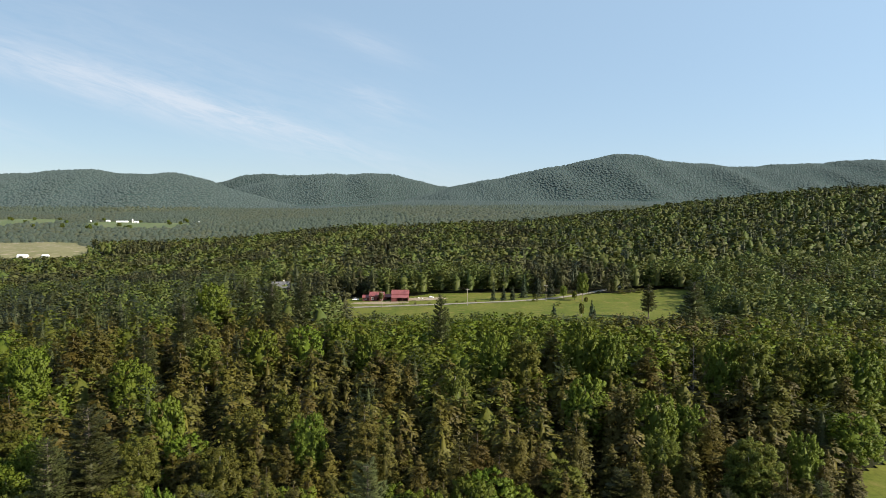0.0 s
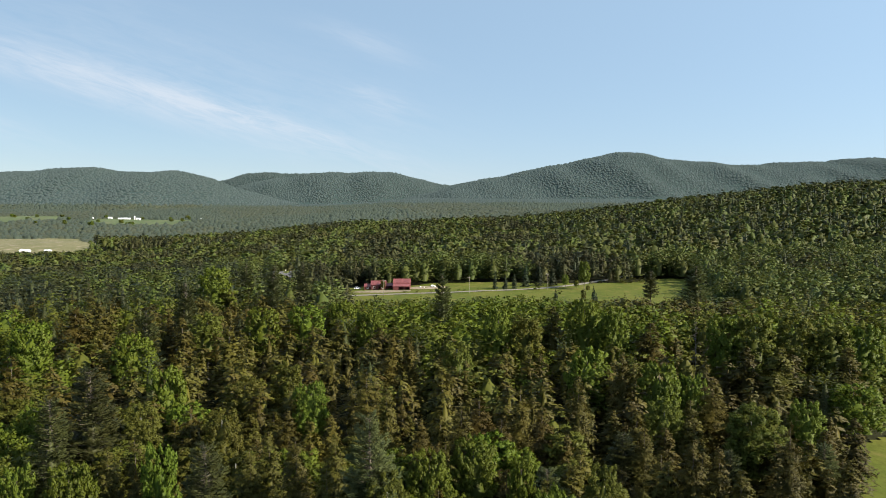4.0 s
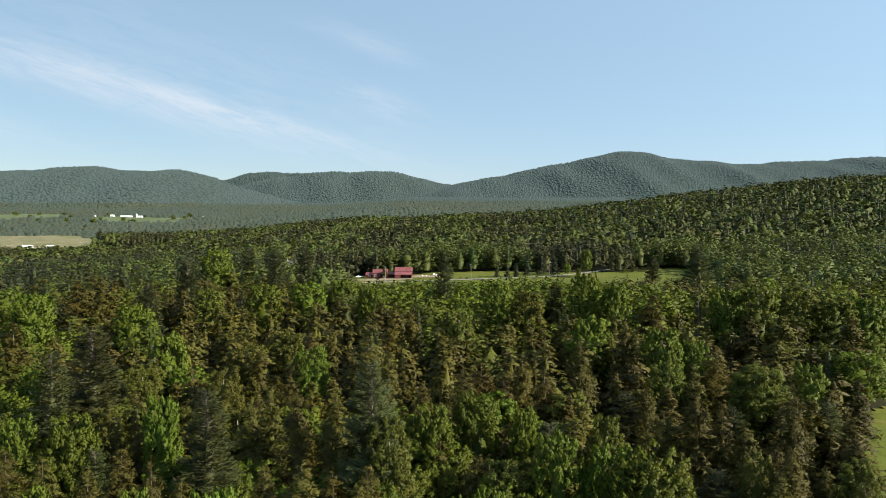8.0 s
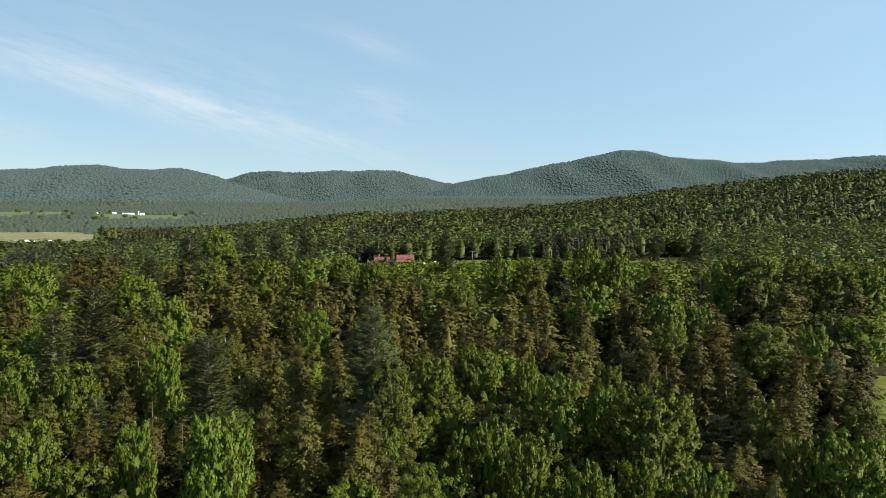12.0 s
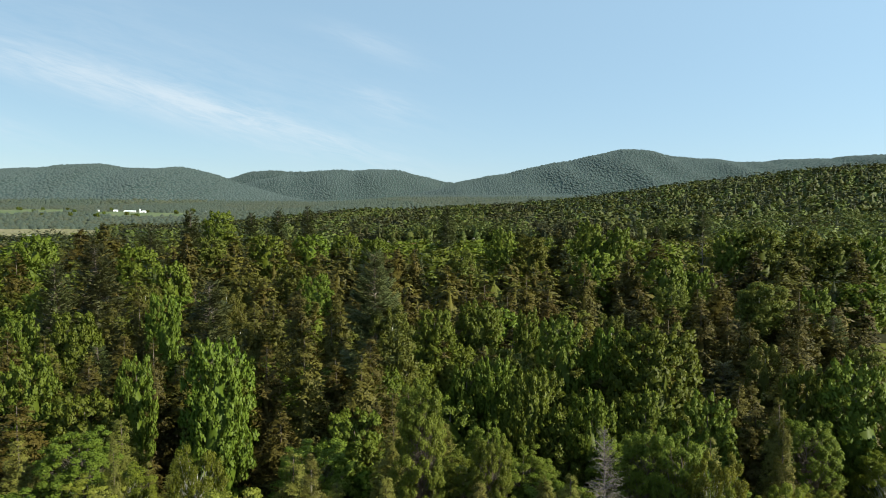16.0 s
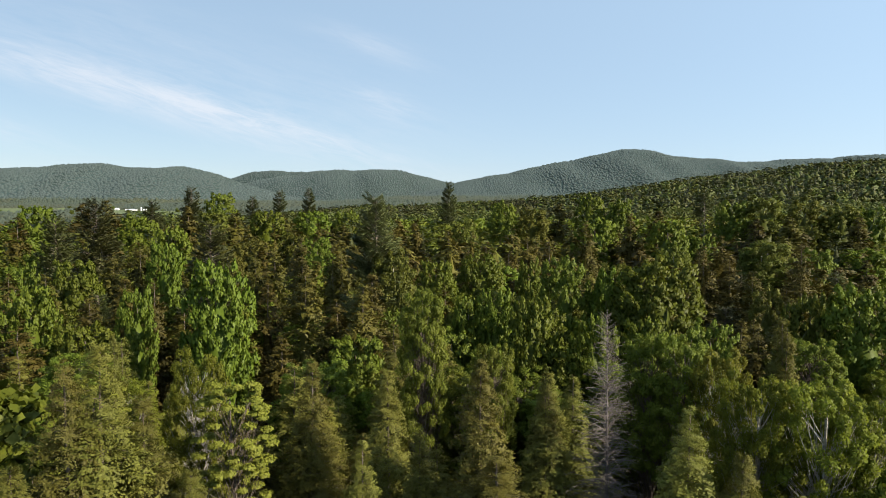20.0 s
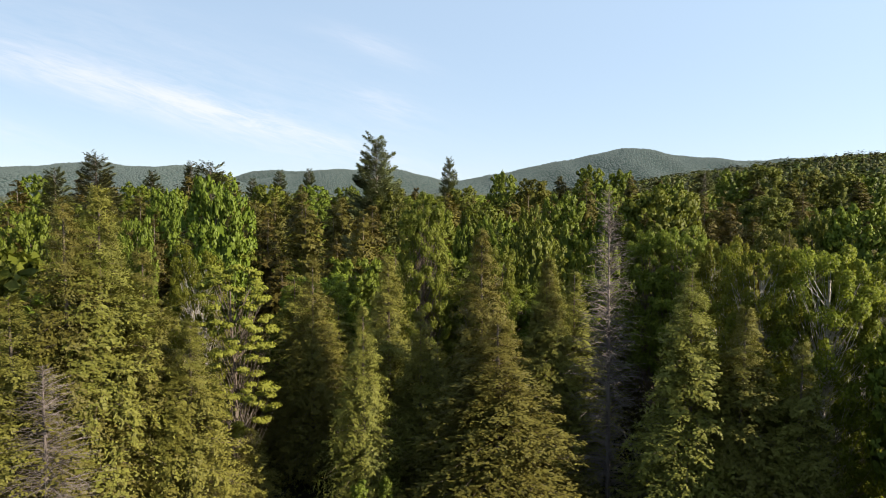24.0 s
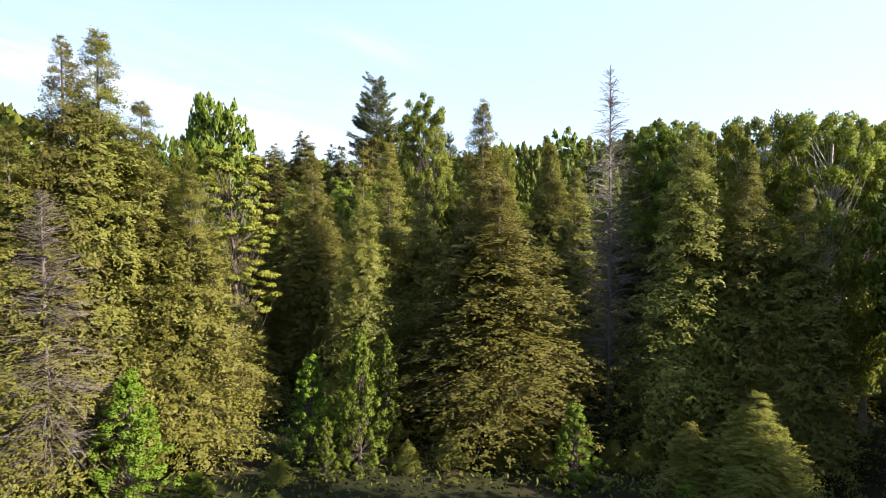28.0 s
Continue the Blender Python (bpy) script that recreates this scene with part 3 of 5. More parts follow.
def broadleaf(rng, h, w, lobes, per, leaf, limbs=True, base=0.25, upright=0.5, flat_=0.75, cone=False, puff=1.0, inside=0.0, crisp=0.4, grid=(6, 8), tuft=False):
    """A leafy crown of many lobes round a forked stem: gaps between, an uneven outline. upright: how far the lobes are drawn up into shoots."""
    line, radii = stem(rng, h, 0.010 * h + 0.03, 0.03, top=0.86)
    i = np.arange(lobes)
    u = (i + 0.5) / lobes
    az = i * 2.39996 + rng.normal(0, 0.9, lobes)
    z = base + (0.93 - base) * u ** 0.9
    belly = np.sqrt(np.clip(1 - (((z - base) / (1 - base) - 0.4) / 0.64) ** 2, 0.03, 1))
    if cone:
        belly = (1.02 - z) ** 0.8 * (0.6 + 0.8 * rng.random(lobes))
    r = w / 2 * belly * (0.35 + 0.62 * rng.random(lobes) ** 0.6) * 0.94
    c = np.column_stack([r * np.cos(az), r * np.sin(az), h * z + rng.normal(0, 0.02 * h, lobes)])
    rad = puff * (0.11 + 0.07 * rng.random(lobes)) * w * (1.15 - 0.35 * z)
    tall = 1 + upright * (0.6 + rng.random(lobes))
    n = lobes * per
    k = np.repeat(i, per)
    d = unit(rng.normal(0, 1, (n, 3)))
    d[:, 2] = np.abs(d[:, 2]) * np.where(rng.random(n) < 0.72, 1, -0.8)
    shell = rng.random(n) ** 0.36
    girth = np.ones(n)
    if tuft:  # shoots that stand up and narrow to a point, leaning outwards
        d[:, 2] = np.abs(d[:, 2]) - 0.25
        girth = 0.95 - 0.6 * np.clip(d[:, 2], 0, 1)
    p = c[k] + d * (rad[k] * shell)[:, None] * np.column_stack([girth, girth, flat_ * tall[k]])
    if tuft:
        p[:, :2] += (c[k, :2] / w) * ((p[:, 2] - c[k, 2]) * 0.7)[:, None]
    p[:, 2] = np.minimum(p[:, 2], h * (1 - 0.04 * rng.random(n)))
    outward = unit(np.column_stack([c[k, 0], c[k, 1], np.full(n, 0.25 * w)]))
    way = rng.normal(0, 0.55, (n, 3)) + outward * 0.5 + np.array([0, 0, upright * 1.2 - 0.25])
    face = d * 0.9 + np.array([0, 0, 0.5]) + rng.normal(0, 0.3, (n, 3))
    size = 0.65 + 0.7 * rng.random(n)
    crown = leaves(p, way, face, leaf * size, leaf * 0.62 * size, unit(d * 0.85 + outward * 0.75 + np.array([0, 0, 0.2]) + rng.normal(0, 0.12, (n, 3))), crisp)
    if inside:
        crown = join([crown, core(rng, h * 0.82, h * base, *grid, lambda u: inside * w / 2 * np.sqrt(np.clip(1 - (2 * u - 0.75) ** 2 / 1.5625, 0, 1)) + 0.02, 0.2)])
    woody = None
    if limbs:
        from_z = np.clip(c[:, 2] - 0.25 * h * (0.4 + rng.random(lobes)), 0.12 * h, 0.82 * h)
        foot = np.column_stack([np.interp(from_z, line[:, 2], line[:, 0]), np.interp(from_z, line[:, 2], line[:, 1]), from_z])
        first = twigs(foot, c, -0.05 * np.linalg.norm(c - foot, axis=1), 0.014 + 0.0009 * h + 0.008 * rad, sides=4)
        end = c[k[::max(1, per // 5)]] + (p - c[k])[::max(1, per // 5)] * 0.9
        second = twigs(c[k[::max(1, per // 5)]], end, np.zeros(len(end)), 0.010)
        woody = join([first, second])
    return tube(line, radii), woody, crown


def snag(rng, h, w, n=260, bare=0.12):
    """A dead conifer: a straight stem with fine, drooping bare limbs and twigs."""
    line, radii = stem(rng, h, 0.009 * h, 0.01, top=0.995)
    z = h * (bare + (0.99 - bare) * rng.random(n))
    az = rng.random(n) * 2 * math.pi
    reach = w / 2 * (1 - (z / h) ** 1.6) ** 0.7 * (0.25 + 0.8 * rng.random(n)) + 0.1
    out = np.column_stack([np.cos(az), np.sin(az), np.zeros(n)])
    up = np.array([0, 0, 1.0])
    foot = np.column_stack([np.interp(z, line[:, 2], line[:, 0]), np.interp(z, line[:, 2], line[:, 1]), z])
    tip = foot + out * reach[:, None] + up * (reach * (0.6 * (z / h) ** 2 - 0.12 + rng.normal(0, 0.24, n)))[:, None]
    first = twigs(foot, tip, reach * 0.09, 0.012 + 0.004 * reach)
    k = np.repeat(np.arange(n), 6)
    s = 0.25 + 0.75 * rng.random(len(k))
    a = foot[k] + (tip[k] - foot[k]) * s[:, None] + up * (reach[k] * 0.36 * s * (1 - s))[:, None]
    b = a + (np.cross(out[k], up) * rng.choice((-1, 1), len(k))[:, None] + out[k] * 0.8 + rng.normal(0, 0.3, (len(k), 3))) * (reach[k] * 0.24 * (1.2 - s))[:, None]
    return tube(line, radii), join([first, twigs(a, b, np.zeros(len(k)), 0.011)]), None


LOOKS = {  # name, label, category, needles or leaves, bark
    "hemlock": ("hemlock_tree", "olive-brown hemlock with drooping feathery needle sprays", "conifer", HEMLOCK, BARK),
    "pine": ("white_pine", "tall dark green white pine with tiered limbs", "pine tree", PINE, BARK),
    "spruce": ("spruce_tree", "small dark green spruce standing in grass", "conifer", SPRUCE, BARK),
    "maple": ("maple_tree", "bright green leafy maple in fresh spring leaf", "broadleaf tree", MAPLE, BARK),
    "birch": ("birch_tree", "light olive-green birch with small loose leaves", "broadleaf tree", BIRCH, PALE_BARK),
    "yellowmaple": ("maple_tree", "yellow-green young maple with spreading leaf pads", "broadleaf tree", YELLOW, BARK),
    "sapling": ("sapling", "bright green leafy sapling in the undergrowth", "young tree", SAPLING, BARK),
    "bush": ("bush", "rounded green bush beside the road", "bush", BIRCH, BARK),
    "dead": ("dead_tree", "bare grey dead conifer with fine brittle twigs", "dead tree", None, DEADWOOD),
}
GROWN = {}


def grow(kind, near, variant):
    """The meshes of one tree, 20 m high and 8 m wide before it is scaled: trunk, limbs, crown."""
    key = (kind, near, variant)
    if key in GROWN:
        return GROWN[key]
    rng = np.random.default_rng(sum(ord(ch) for ch in kind) * 131 + variant * 17 + near)
    h, w = 20.0, 8.0
    if kind == "hemlock":
        if near == 3:
            made = sprayed(rng, h, w, 820, 6, 9, 0.08, 0.045, crisp=1.0, blunt=0.95, full=1.3)
        elif near == 2:
            made = sprayed(rng, h, w, 420, 6, 6, 0.12, 0.052, bare=0.08, blunt=0.85, inside=0.15, full=1.25, crisp=1.0)
        elif near == 1:
            made = sprayed(rng, h, w, 240, 6, 5, 0.17, 0.07, False, bare=0.12, blunt=0.82, inside=0.2, full=1.35, crisp=0.9)
        else:
            made = sprayed(rng, h, w, 170, 5, 4, 0.28, 0.12, False, bare=0.2, blunt=0.82, inside=0.24, full=1.35)
    elif kind == "spruce":
        made = sprayed(rng, h, w, 170, 5, 3, 0.42, 0.17, False, blunt=0.95, inside=0.22)
    elif kind == "pine":
        made = pine(rng, h, w, 46000, 0.19, 0.055) if near > 1 else pine(rng, h, w, 14000, 0.30, 0.085, inside=0.25, crisp=0.7)
    elif kind == "maple":
        if near > 1:
            made = broadleaf(rng, h, w, 280, 170, 0.095, base=0.42, upright=0.1, flat_=0.8, puff=0.5, crisp=1.0)
        elif near == 1:
            made = broadleaf(rng, h, w, 210, 80, 0.165, False, base=0.34, upright=1.5, puff=0.56, inside=0.34, crisp=0.7, tuft=True)
        else:
            made = broadleaf(rng, h, w, 170, 46, 0.25, False, base=0.3, upright=1.4, puff=0.62, inside=0.34, crisp=0.6, tuft=True)
    elif kind == "birch":
        if near > 1:
            made = broadleaf(rng, h, w, 260, 200, 0.085, base=0.16, upright=0.6, puff=0.46, crisp=1.0)
        elif near == 1:
            made = broadleaf(rng, h, w, 170, 95, 0.145, False, base=0.3, upright=0.5, puff=0.54, inside=0.3, crisp=0.8)
        else:
            made = broadleaf(rng, h, w, 150, 50, 0.23, False, base=0.3, upright=0.4, puff=0.62, inside=0.34, crisp=0.6)
    elif kind == "yellowmaple":
        made = broadleaf(rng, h, w, 150, 230, 0.115, base=0.3, upright=0.0, flat_=0.34, puff=0.58, crisp=0.8)
    elif kind == "sapling":
        made = broadleaf(rng, h, w, 190, 110, 0.13, base=0.03, upright=1.0, cone=True, puff=0.36, crisp=0.9)
    elif kind == "bush":
        made = broadleaf(rng, h, w, 14, 24, 0.9, False, base=0.02, upright=0.1)
    else:
        made = snag(rng, h, w, 900 if near > 1 else 200)
    GROWN[key] = made
    name, _, _, leaf, bark = LOOKS[kind]
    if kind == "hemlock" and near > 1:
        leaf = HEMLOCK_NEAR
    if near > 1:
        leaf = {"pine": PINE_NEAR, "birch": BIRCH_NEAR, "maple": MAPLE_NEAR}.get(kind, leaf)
    trunk, woody, crown = made
    GROWN[key] = (mesh_of("trunk", *trunk, bark, None, True), mesh_of("branchwork", *woody, bark) if woody else None, mesh_of("crown", crown[0], crown[1], leaf, crown[2]) if crown else None)
    return GROWN[key]


def plant(kind, x, y, h, w, near=1, variant=0, turn=0.0, label="", group="trees of the wood"):
    """One tree with its parts, standing on the land."""
    name, words, category, _, _ = LOOKS[kind]
    tree = new(name)
    tree.matrix_basis = pose(x, y, float(ground(x, y)) - 0.05, 0, 0, turn) @ Matrix.Diagonal((w / 8, w / 8, h / 20, 1))
    tagged(tree, label or words, category, group)
    for part_name, me in zip(("trunk", "branchwork", "crown"), grow(kind, near, variant)):
        if me:
            one = part(part_name, me, tree)
            if part_name == "branchwork":
                tagged(one, kind="stuff")
    return tree


# where the trees that stand out stand: x, y, height, width of crown
HEMLOCK_SPOTS_A = (
    (-19.1, 32, 24, 10), (-20.2, 31, 23.3, 9), (-21.5, 29, 18.6, 9), (-17.8, 34, 20.6, 9), (-15, 33.5, 16.5, 8),
    (-11.6, 49.5, 18.6, 8), (-5.7, 38, 16.6, 6), (-4.8, 45, 19.2, 8), (-2.4, 42, 15.7, 7), (1.7, 39.5, 21.4, 8),
    (2.6, 36.6, 16, 13), (7, 45, 19.1, 8), (9.6, 49, 17.5, 8), (13.9, 36, 19.4, 9), (16.2, 34.5, 17.2, 8),
    (13.3, 26, 6.4, 6), (11, 28, 4.4, 4), (18.7, 33, 15.5, 7), (28.5, 52.8, 21, 4.6), (-26.9, 48.2, 21, 4.6),
)
HEMLOCK_SPOTS_B = (
    (-73.2, 174.3, 24.5, 8), (-58.3, 169.3, 23, 9), (-49.7, 99.3, 22.7, 5.5), (-46.6, 65.3, 17.5, 7.5), (-44.4, 75.3, 18.5, 6),
    (-39.1, 81.3, 20.2, 5), (-29.3, 103.3, 21.8, 6.5), (-31.3, 99.3, 20.9, 6), (-23.4, 97.3, 23.5, 6.5), (-23.7, 79.3, 20.1, 6),
    (-18.2, 76.3, 21.8, 7), (-10.5, 72.3, 21.3, 6), (18.3, 55.9, 18.7, 5.4), (24, 56.9, 17.5, 4.6), (32.5, 60.9, 19.8, 4.8),
    (39.9, 140.3, 23.6, 6), (26.9, 125.3, 23.3, 6.5), (15.6, 127.3, 20.6, 6.5), (18.9, 120.3, 19.4, 6), (10.7, 117.3, 18.6, 6),
)
HEMLOCK_SPOTS_C = (
    (6.9, 125.3, 19.3, 7), (3.1, 121.3, 19.2, 6.5), (-0.7, 139.3, 20.4, 7.5), (-9.1, 164.3, 21.2, 6), (-11.7, 124.3, 21.8, 5.5),
    (-16.2, 129.3, 23.6, 8), (-18.2, 103.3, 21.6, 6), (-4, 111.3, 18.3, 5.5), (57.3, 174.3, 21.3, 9), (32.5, 189.3, 23, 8),
    (79.9, 149.3, 22, 10), (96.2, 149.3, 22.3, 9), (72.8, 151.3, 21.2, 8), (40.3, 100.3, 21.7, 6), (44.1, 99.3, 20.7, 6),
    (46.3, 96.3, 18.7, 6), (37.5, 107.3, 16.5, 6), (47.1, 84.3, 20.4, 7), (36.8, 114.3, 17.5, 6), (57.6, 134.3, 19.2, 8),
)
HEMLOCK_SPOTS_D = (
    (-97.1, 139.3, 24.3, 7), (-103.8, 189.3, 24.9, 9), (-108.7, 184.3, 23.8, 9), (-52.4, 79.3, 21, 6), (-60, 83.3, 20.4, 6),
    (-54.8, 100.3, 20.8, 6), (-45.3, 85.3, 19.6, 6), (-17.6, 92.3, 21.3, 5.5), (-13.9, 164.3, 21, 8), (-49.5, 121.3, 19.5, 7),
    (-72, 117.3, 19.3, 7), (57.9, 103.9, 22.7, 6), (-5.5, 58.9, 17.8, 6.5), (-0.9, 60.9, 17.3, 6), (6.9, 44.9, 18.9, 6),
    (-10, 75.9, 21.8, 6),
)
YELLOWMAPLE_SPOTS_A = (
    (-15.8, 44, 19.6, 6.5), (-28.4, 47.5, 18.5, 6.5),
)
MAPLE_SPOTS_A = (
    (-2.7, 53.5, 24.1, 5.5), (16.5, 51, 21.2, 6), (18.3, 49, 21.4, 6), (3.4, 52, 20, 4.4), (-24, 63, 25.3, 8),
    (-81.9, 164.3, 22.6, 12.5), (-58, 199.3, 21.9, 12), (-45.1, 204.3, 21.8, 13), (-95, 259.3, 27, 14), (-57.3, 94.3, 21.3, 8.5),
    (-49.1, 71.3, 21, 7.5), (-37.2, 72.3, 20.9, 5), (-44.4, 96.3, 23.7, 6), (-2.4, 101.3, 19.9, 8), (4.9, 105.3, 20.3, 9),
    (12.1, 98.3, 20.5, 5), (15, 83.3, 23, 8), (25, 75.9, 23.8, 12), (21.6, 81.9, 21.9, 8), (8.5, 66.9, 21, 6.5),
)
MAPLE_SPOTS_B = (
    (4.8, 71.3, 21.1, 5.2), (1.7, 72.3, 20.1, 4.5), (3.7, 62.9, 16.5, 5.4), (14.7, 64.9, 19.4, 6), (21.3, 67.9, 18.3, 7),
    (27.4, 65.9, 18.3, 7), (34.8, 59.9, 18.4, 6.5), (42.2, 63.9, 22.6, 9.5), (38.7, 67.3, 21.4, 6.5), (47.1, 137.3, 22.5, 10),
    (34.4, 149.3, 21.9, 12), (15.2, 181.3, 24.8, 10), (40.9, 185.3, 26.1, 11), (48, 179.3, 24.2, 10), (75.3, 169.3, 24.4, 10),
    (109.7, 164.3, 23.6, 11), (92.9, 141.3, 16.3, 13), (74.1, 127.3, 18, 8), (55.3, 139.3, 19.2, 8), (-110.9, 167.3, 24.6, 11),
)
MAPLE_SPOTS_C = (
    (-66.2, 95.3, 20.6, 6), (-29, 134.3, 19.6, 9), (-23.9, 199.3, 21.1, 10), (-35.3, 214.3, 21.3, 11), (-62.3, 139.3, 22.2, 9),
    (-82.4, 124.3, 19.2, 8),
)
PINE_SPOTS_A = (
    (-84.2, 204.1, 28.2, 10), (-83.6, 175.3, 25.4, 9.5), (-69.7, 256.7, 28.3, 10), (-59.3, 263.7, 29.6, 9), (-90.8, 288.7, 26.6, 10),
    (-0.7, 211.7, 30.3, 8.5), (-10.6, 88.5, 30.9, 10.5), (-65.7, 115.3, 29.4, 12), (-68.5, 107.3, 26.8, 9), (-33.8, 87.3, 27.1, 10),
    (105.4, 264.3, 26.8, 14), (106.2, 324.6, 18.4, 9.5),
)
DEAD_SPOTS_A = (
    (10.7, 42.2, 24, 7.5), (-19.5, 27.9, 15.3, 9), (-52.2, 127.4, 17, 4.6), (68.1, 170, 23.7, 7.6),
)
BIRCH_SPOTS_A = (
    (19.9, 46, 20.9, 6), (19.6, 39.5, 21.2, 7), (22.6, 37.6, 21.1, 8), (25.6, 38, 20.4, 7), (22.8, 50.5, 17, 4.1),
    (27.3, 49.5, 17, 4.9), (-20.8, 49.5, 19.8, 6), (-71.9, 189.3, 22.5, 12), (-59.4, 121.3, 20.5, 9), (-8.1, 86.3, 23.9, 8),
    (58.5, 116.3, 21.5, 12), (44.2, 125.3, 18.7, 9), (3.1, 159.3, 21.6, 9), (23.1, 179.3, 23.1, 11), (82.1, 166.3, 26.1, 12),
    (93.2, 166.3, 25.6, 12), (101.6, 164.3, 24.6, 11), (44.1, 87.3, 18.1, 5.5), (56.5, 84.3, 18.9, 7), (24.5, 95.3, 20.5, 6.5),
)
BIRCH_SPOTS_B = (
    (-37.6, 149.3, 19.8, 9), (-44.6, 139.3, 19.4, 11), (-42, 117.3, 21, 8), (57.8, 116.9, 20.5, 10),
)
SAPLING_SPOTS_A = (
    (-5.3, 32.4, 8.2, 3.8), (-4.1, 35, 7.2, 3), (-8.2, 33.5, 6.3, 4.0), (-6.9, 31, 3.6, 2.0), (6.0, 30.5, 4.6, 3.4),
    (-15.7, 28, 6.8, 5), (-12.2, 27, 2.3, 3), (10.1, 26, 2.3, 2.5),
)
taken = []
dice = np.random.default_rng(7)
for kind, spots in (
    ("hemlock", HEMLOCK_SPOTS_A + HEMLOCK_SPOTS_B + HEMLOCK_SPOTS_C + HEMLOCK_SPOTS_D),
    ("yellowmaple", YELLOWMAPLE_SPOTS_A),
    ("maple", MAPLE_SPOTS_A + MAPLE_SPOTS_B + MAPLE_SPOTS_C),
    ("pine", PINE_SPOTS_A),
    ("dead", DEAD_SPOTS_A),
    ("birch", BIRCH_SPOTS_A + BIRCH_SPOTS_B),
    ("sapling", SAPLING_SPOTS_A),
):
    for x, y, h, w in spots:
        if y > 55 and kind == "hemlock":
            w *= 1.45
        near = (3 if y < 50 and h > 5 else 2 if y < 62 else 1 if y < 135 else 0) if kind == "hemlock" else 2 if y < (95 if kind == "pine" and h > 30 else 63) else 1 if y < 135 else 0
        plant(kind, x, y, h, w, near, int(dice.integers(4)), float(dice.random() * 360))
        taken.append((x, y, w))


# ---- the rest of the near wood ----
def scatter(rng, x0, x1, y0, y1, step, keep):
    """Places on a shaken grid, where keep holds."""
    gx, gy = np.meshgrid(np.arange(x0, x1, step), np.arange(y0, y1, step))
    x = (gx + rng.uniform(-0.62, 0.62, gx.shape) * step).ravel()
    y = (gy + rng.uniform(-0.62, 0.62, gy.shape) * step).ravel()
    ok = keep(x, y) & ~open_land(x, y)
    return x[ok], y[ok]


def crowded(x, y, much=0.30):
    close = np.zeros(len(x), bool)
    for tx, ty, tw in taken:
        close |= np.hypot(x - tx, y - ty) < much * tw + 1.2
    return close


def stand_kind(x, y, rng):
    """Which kind grows where: the wood changes in patches."""
    patch = np.sin(x / 23 + 1.2) + np.sin(y / 31 + x / 47) + rng.normal(0, 0.55, len(x))
    patch = patch - 0.7 * ((np.abs(x - 25) < 60) & (y > 50) & (y < 190)) + 0.35 * (y > 262) + 1.7 * ramp(x, 110, 230) * (y > 262)
    kinds = np.where(patch > 0.35, "maple", np.where(patch > -0.25, "birch", "hemlock"))
    crest = (x > 120) & (y > 540)
    stand = (x < -85) & (x > -300) & (y > 230) & (y < 430)
    return np.where(rng.random(len(x)) < np.where(stand, 0.35, np.where(crest, 0.25, 0.05)), "pine", kinds)


TALL = {"hemlock": (12, 19), "maple": (10, 18.5), "birch": (9, 17), "pine": (15, 22)}
WIDE = {"hemlock": 0.50, "maple": 0.68, "birch": 0.68, "pine": 0.46}
x, y = scatter(dice, -110, 110, 50, 132, 6.2, lambda x, y: np.abs(x) < 0.74 * y + 10)
ok = ~crowded(x, y)
x, y = x[ok], y[ok]
for px, py, kind in zip(x.tolist(), y.tolist(), stand_kind(x, y, dice)):
    close = py < 85
    if close and dice.random() < (0.4 if px < 6 else 0.2):
        kind = "hemlock"
    h = float(dice.uniform(0.6, 0.8) * (15.3 + 0.1 * py) if close else dice.uniform(12.5, 17))
    w = min(h * WIDE[str(kind)] * float(dice.uniform(0.9, 1.2)), 8.5 if close else 10.5)
    plant(str(kind), px, py, h, w, 2 if py < 64 else 1 if py < 95 else 0, int(dice.integers(3)), float(dice.random() * 360))
    taken.append((px, py, 4.0))
# young growth that fills the wood's edge
x, y = scatter(dice, -44, 44, 26, 60, 4.2, lambda x, y: np.abs(x) < 0.72 * y + 5)
ok = ~crowded(x, y, 0.22) & ~((y > 36) & (y < 50) & ((x > -13) & (x < -2) | (x > 4) & (x < 12)))
for px, py in zip(x[ok], y[ok]):
    kind = str(dice.choice(["hemlock", "hemlock", "hemlock", "hemlock", "sapling"]))
    tall = float(np.where(py < 37, 0.6 + (py - 24) * 0.17, np.clip(2.5 + (py - 22) * 0.42, 2.5, 12)) * dice.uniform(0.75, 1.1))
    plant(kind, float(px), float(py), tall, tall * 0.55 + 0.8, 2, int(dice.integers(3)), float(dice.random() * 360))
# ferns and brambles on the floor of the wood's edge
n = 26000
fx, fy = dice.uniform(-40, 40, n), dice.uniform(17, 60, n)
ok = np.abs(fx) < 0.75 * fy + 6
fx, fy = fx[ok], fy[ok]
n = len(fx)
p = np.column_stack([fx, fy, ground(fx, fy) + dice.uniform(0.1, 1.0, n)])
blades = leaves(p, dice.normal(0, 1, (n, 3)) + np.array([0, 0, 0.6]), dice.normal(0, 0.5, (n, 3)) + np.array([0, 0, 1.0]), dice.uniform(0.08, 0.2, n), dice.uniform(0.04, 0.1, n),
                unit(dice.normal(0, 0.3, (n, 3)) + np.array([0, 0, 1.0])))
tagged(new("undergrowth", mesh_of("undergrowth", blades[0], blades[1], BIRCH, blades[2])), "low ferns and brambles under the trees", "undergrowth", kind="stuff")
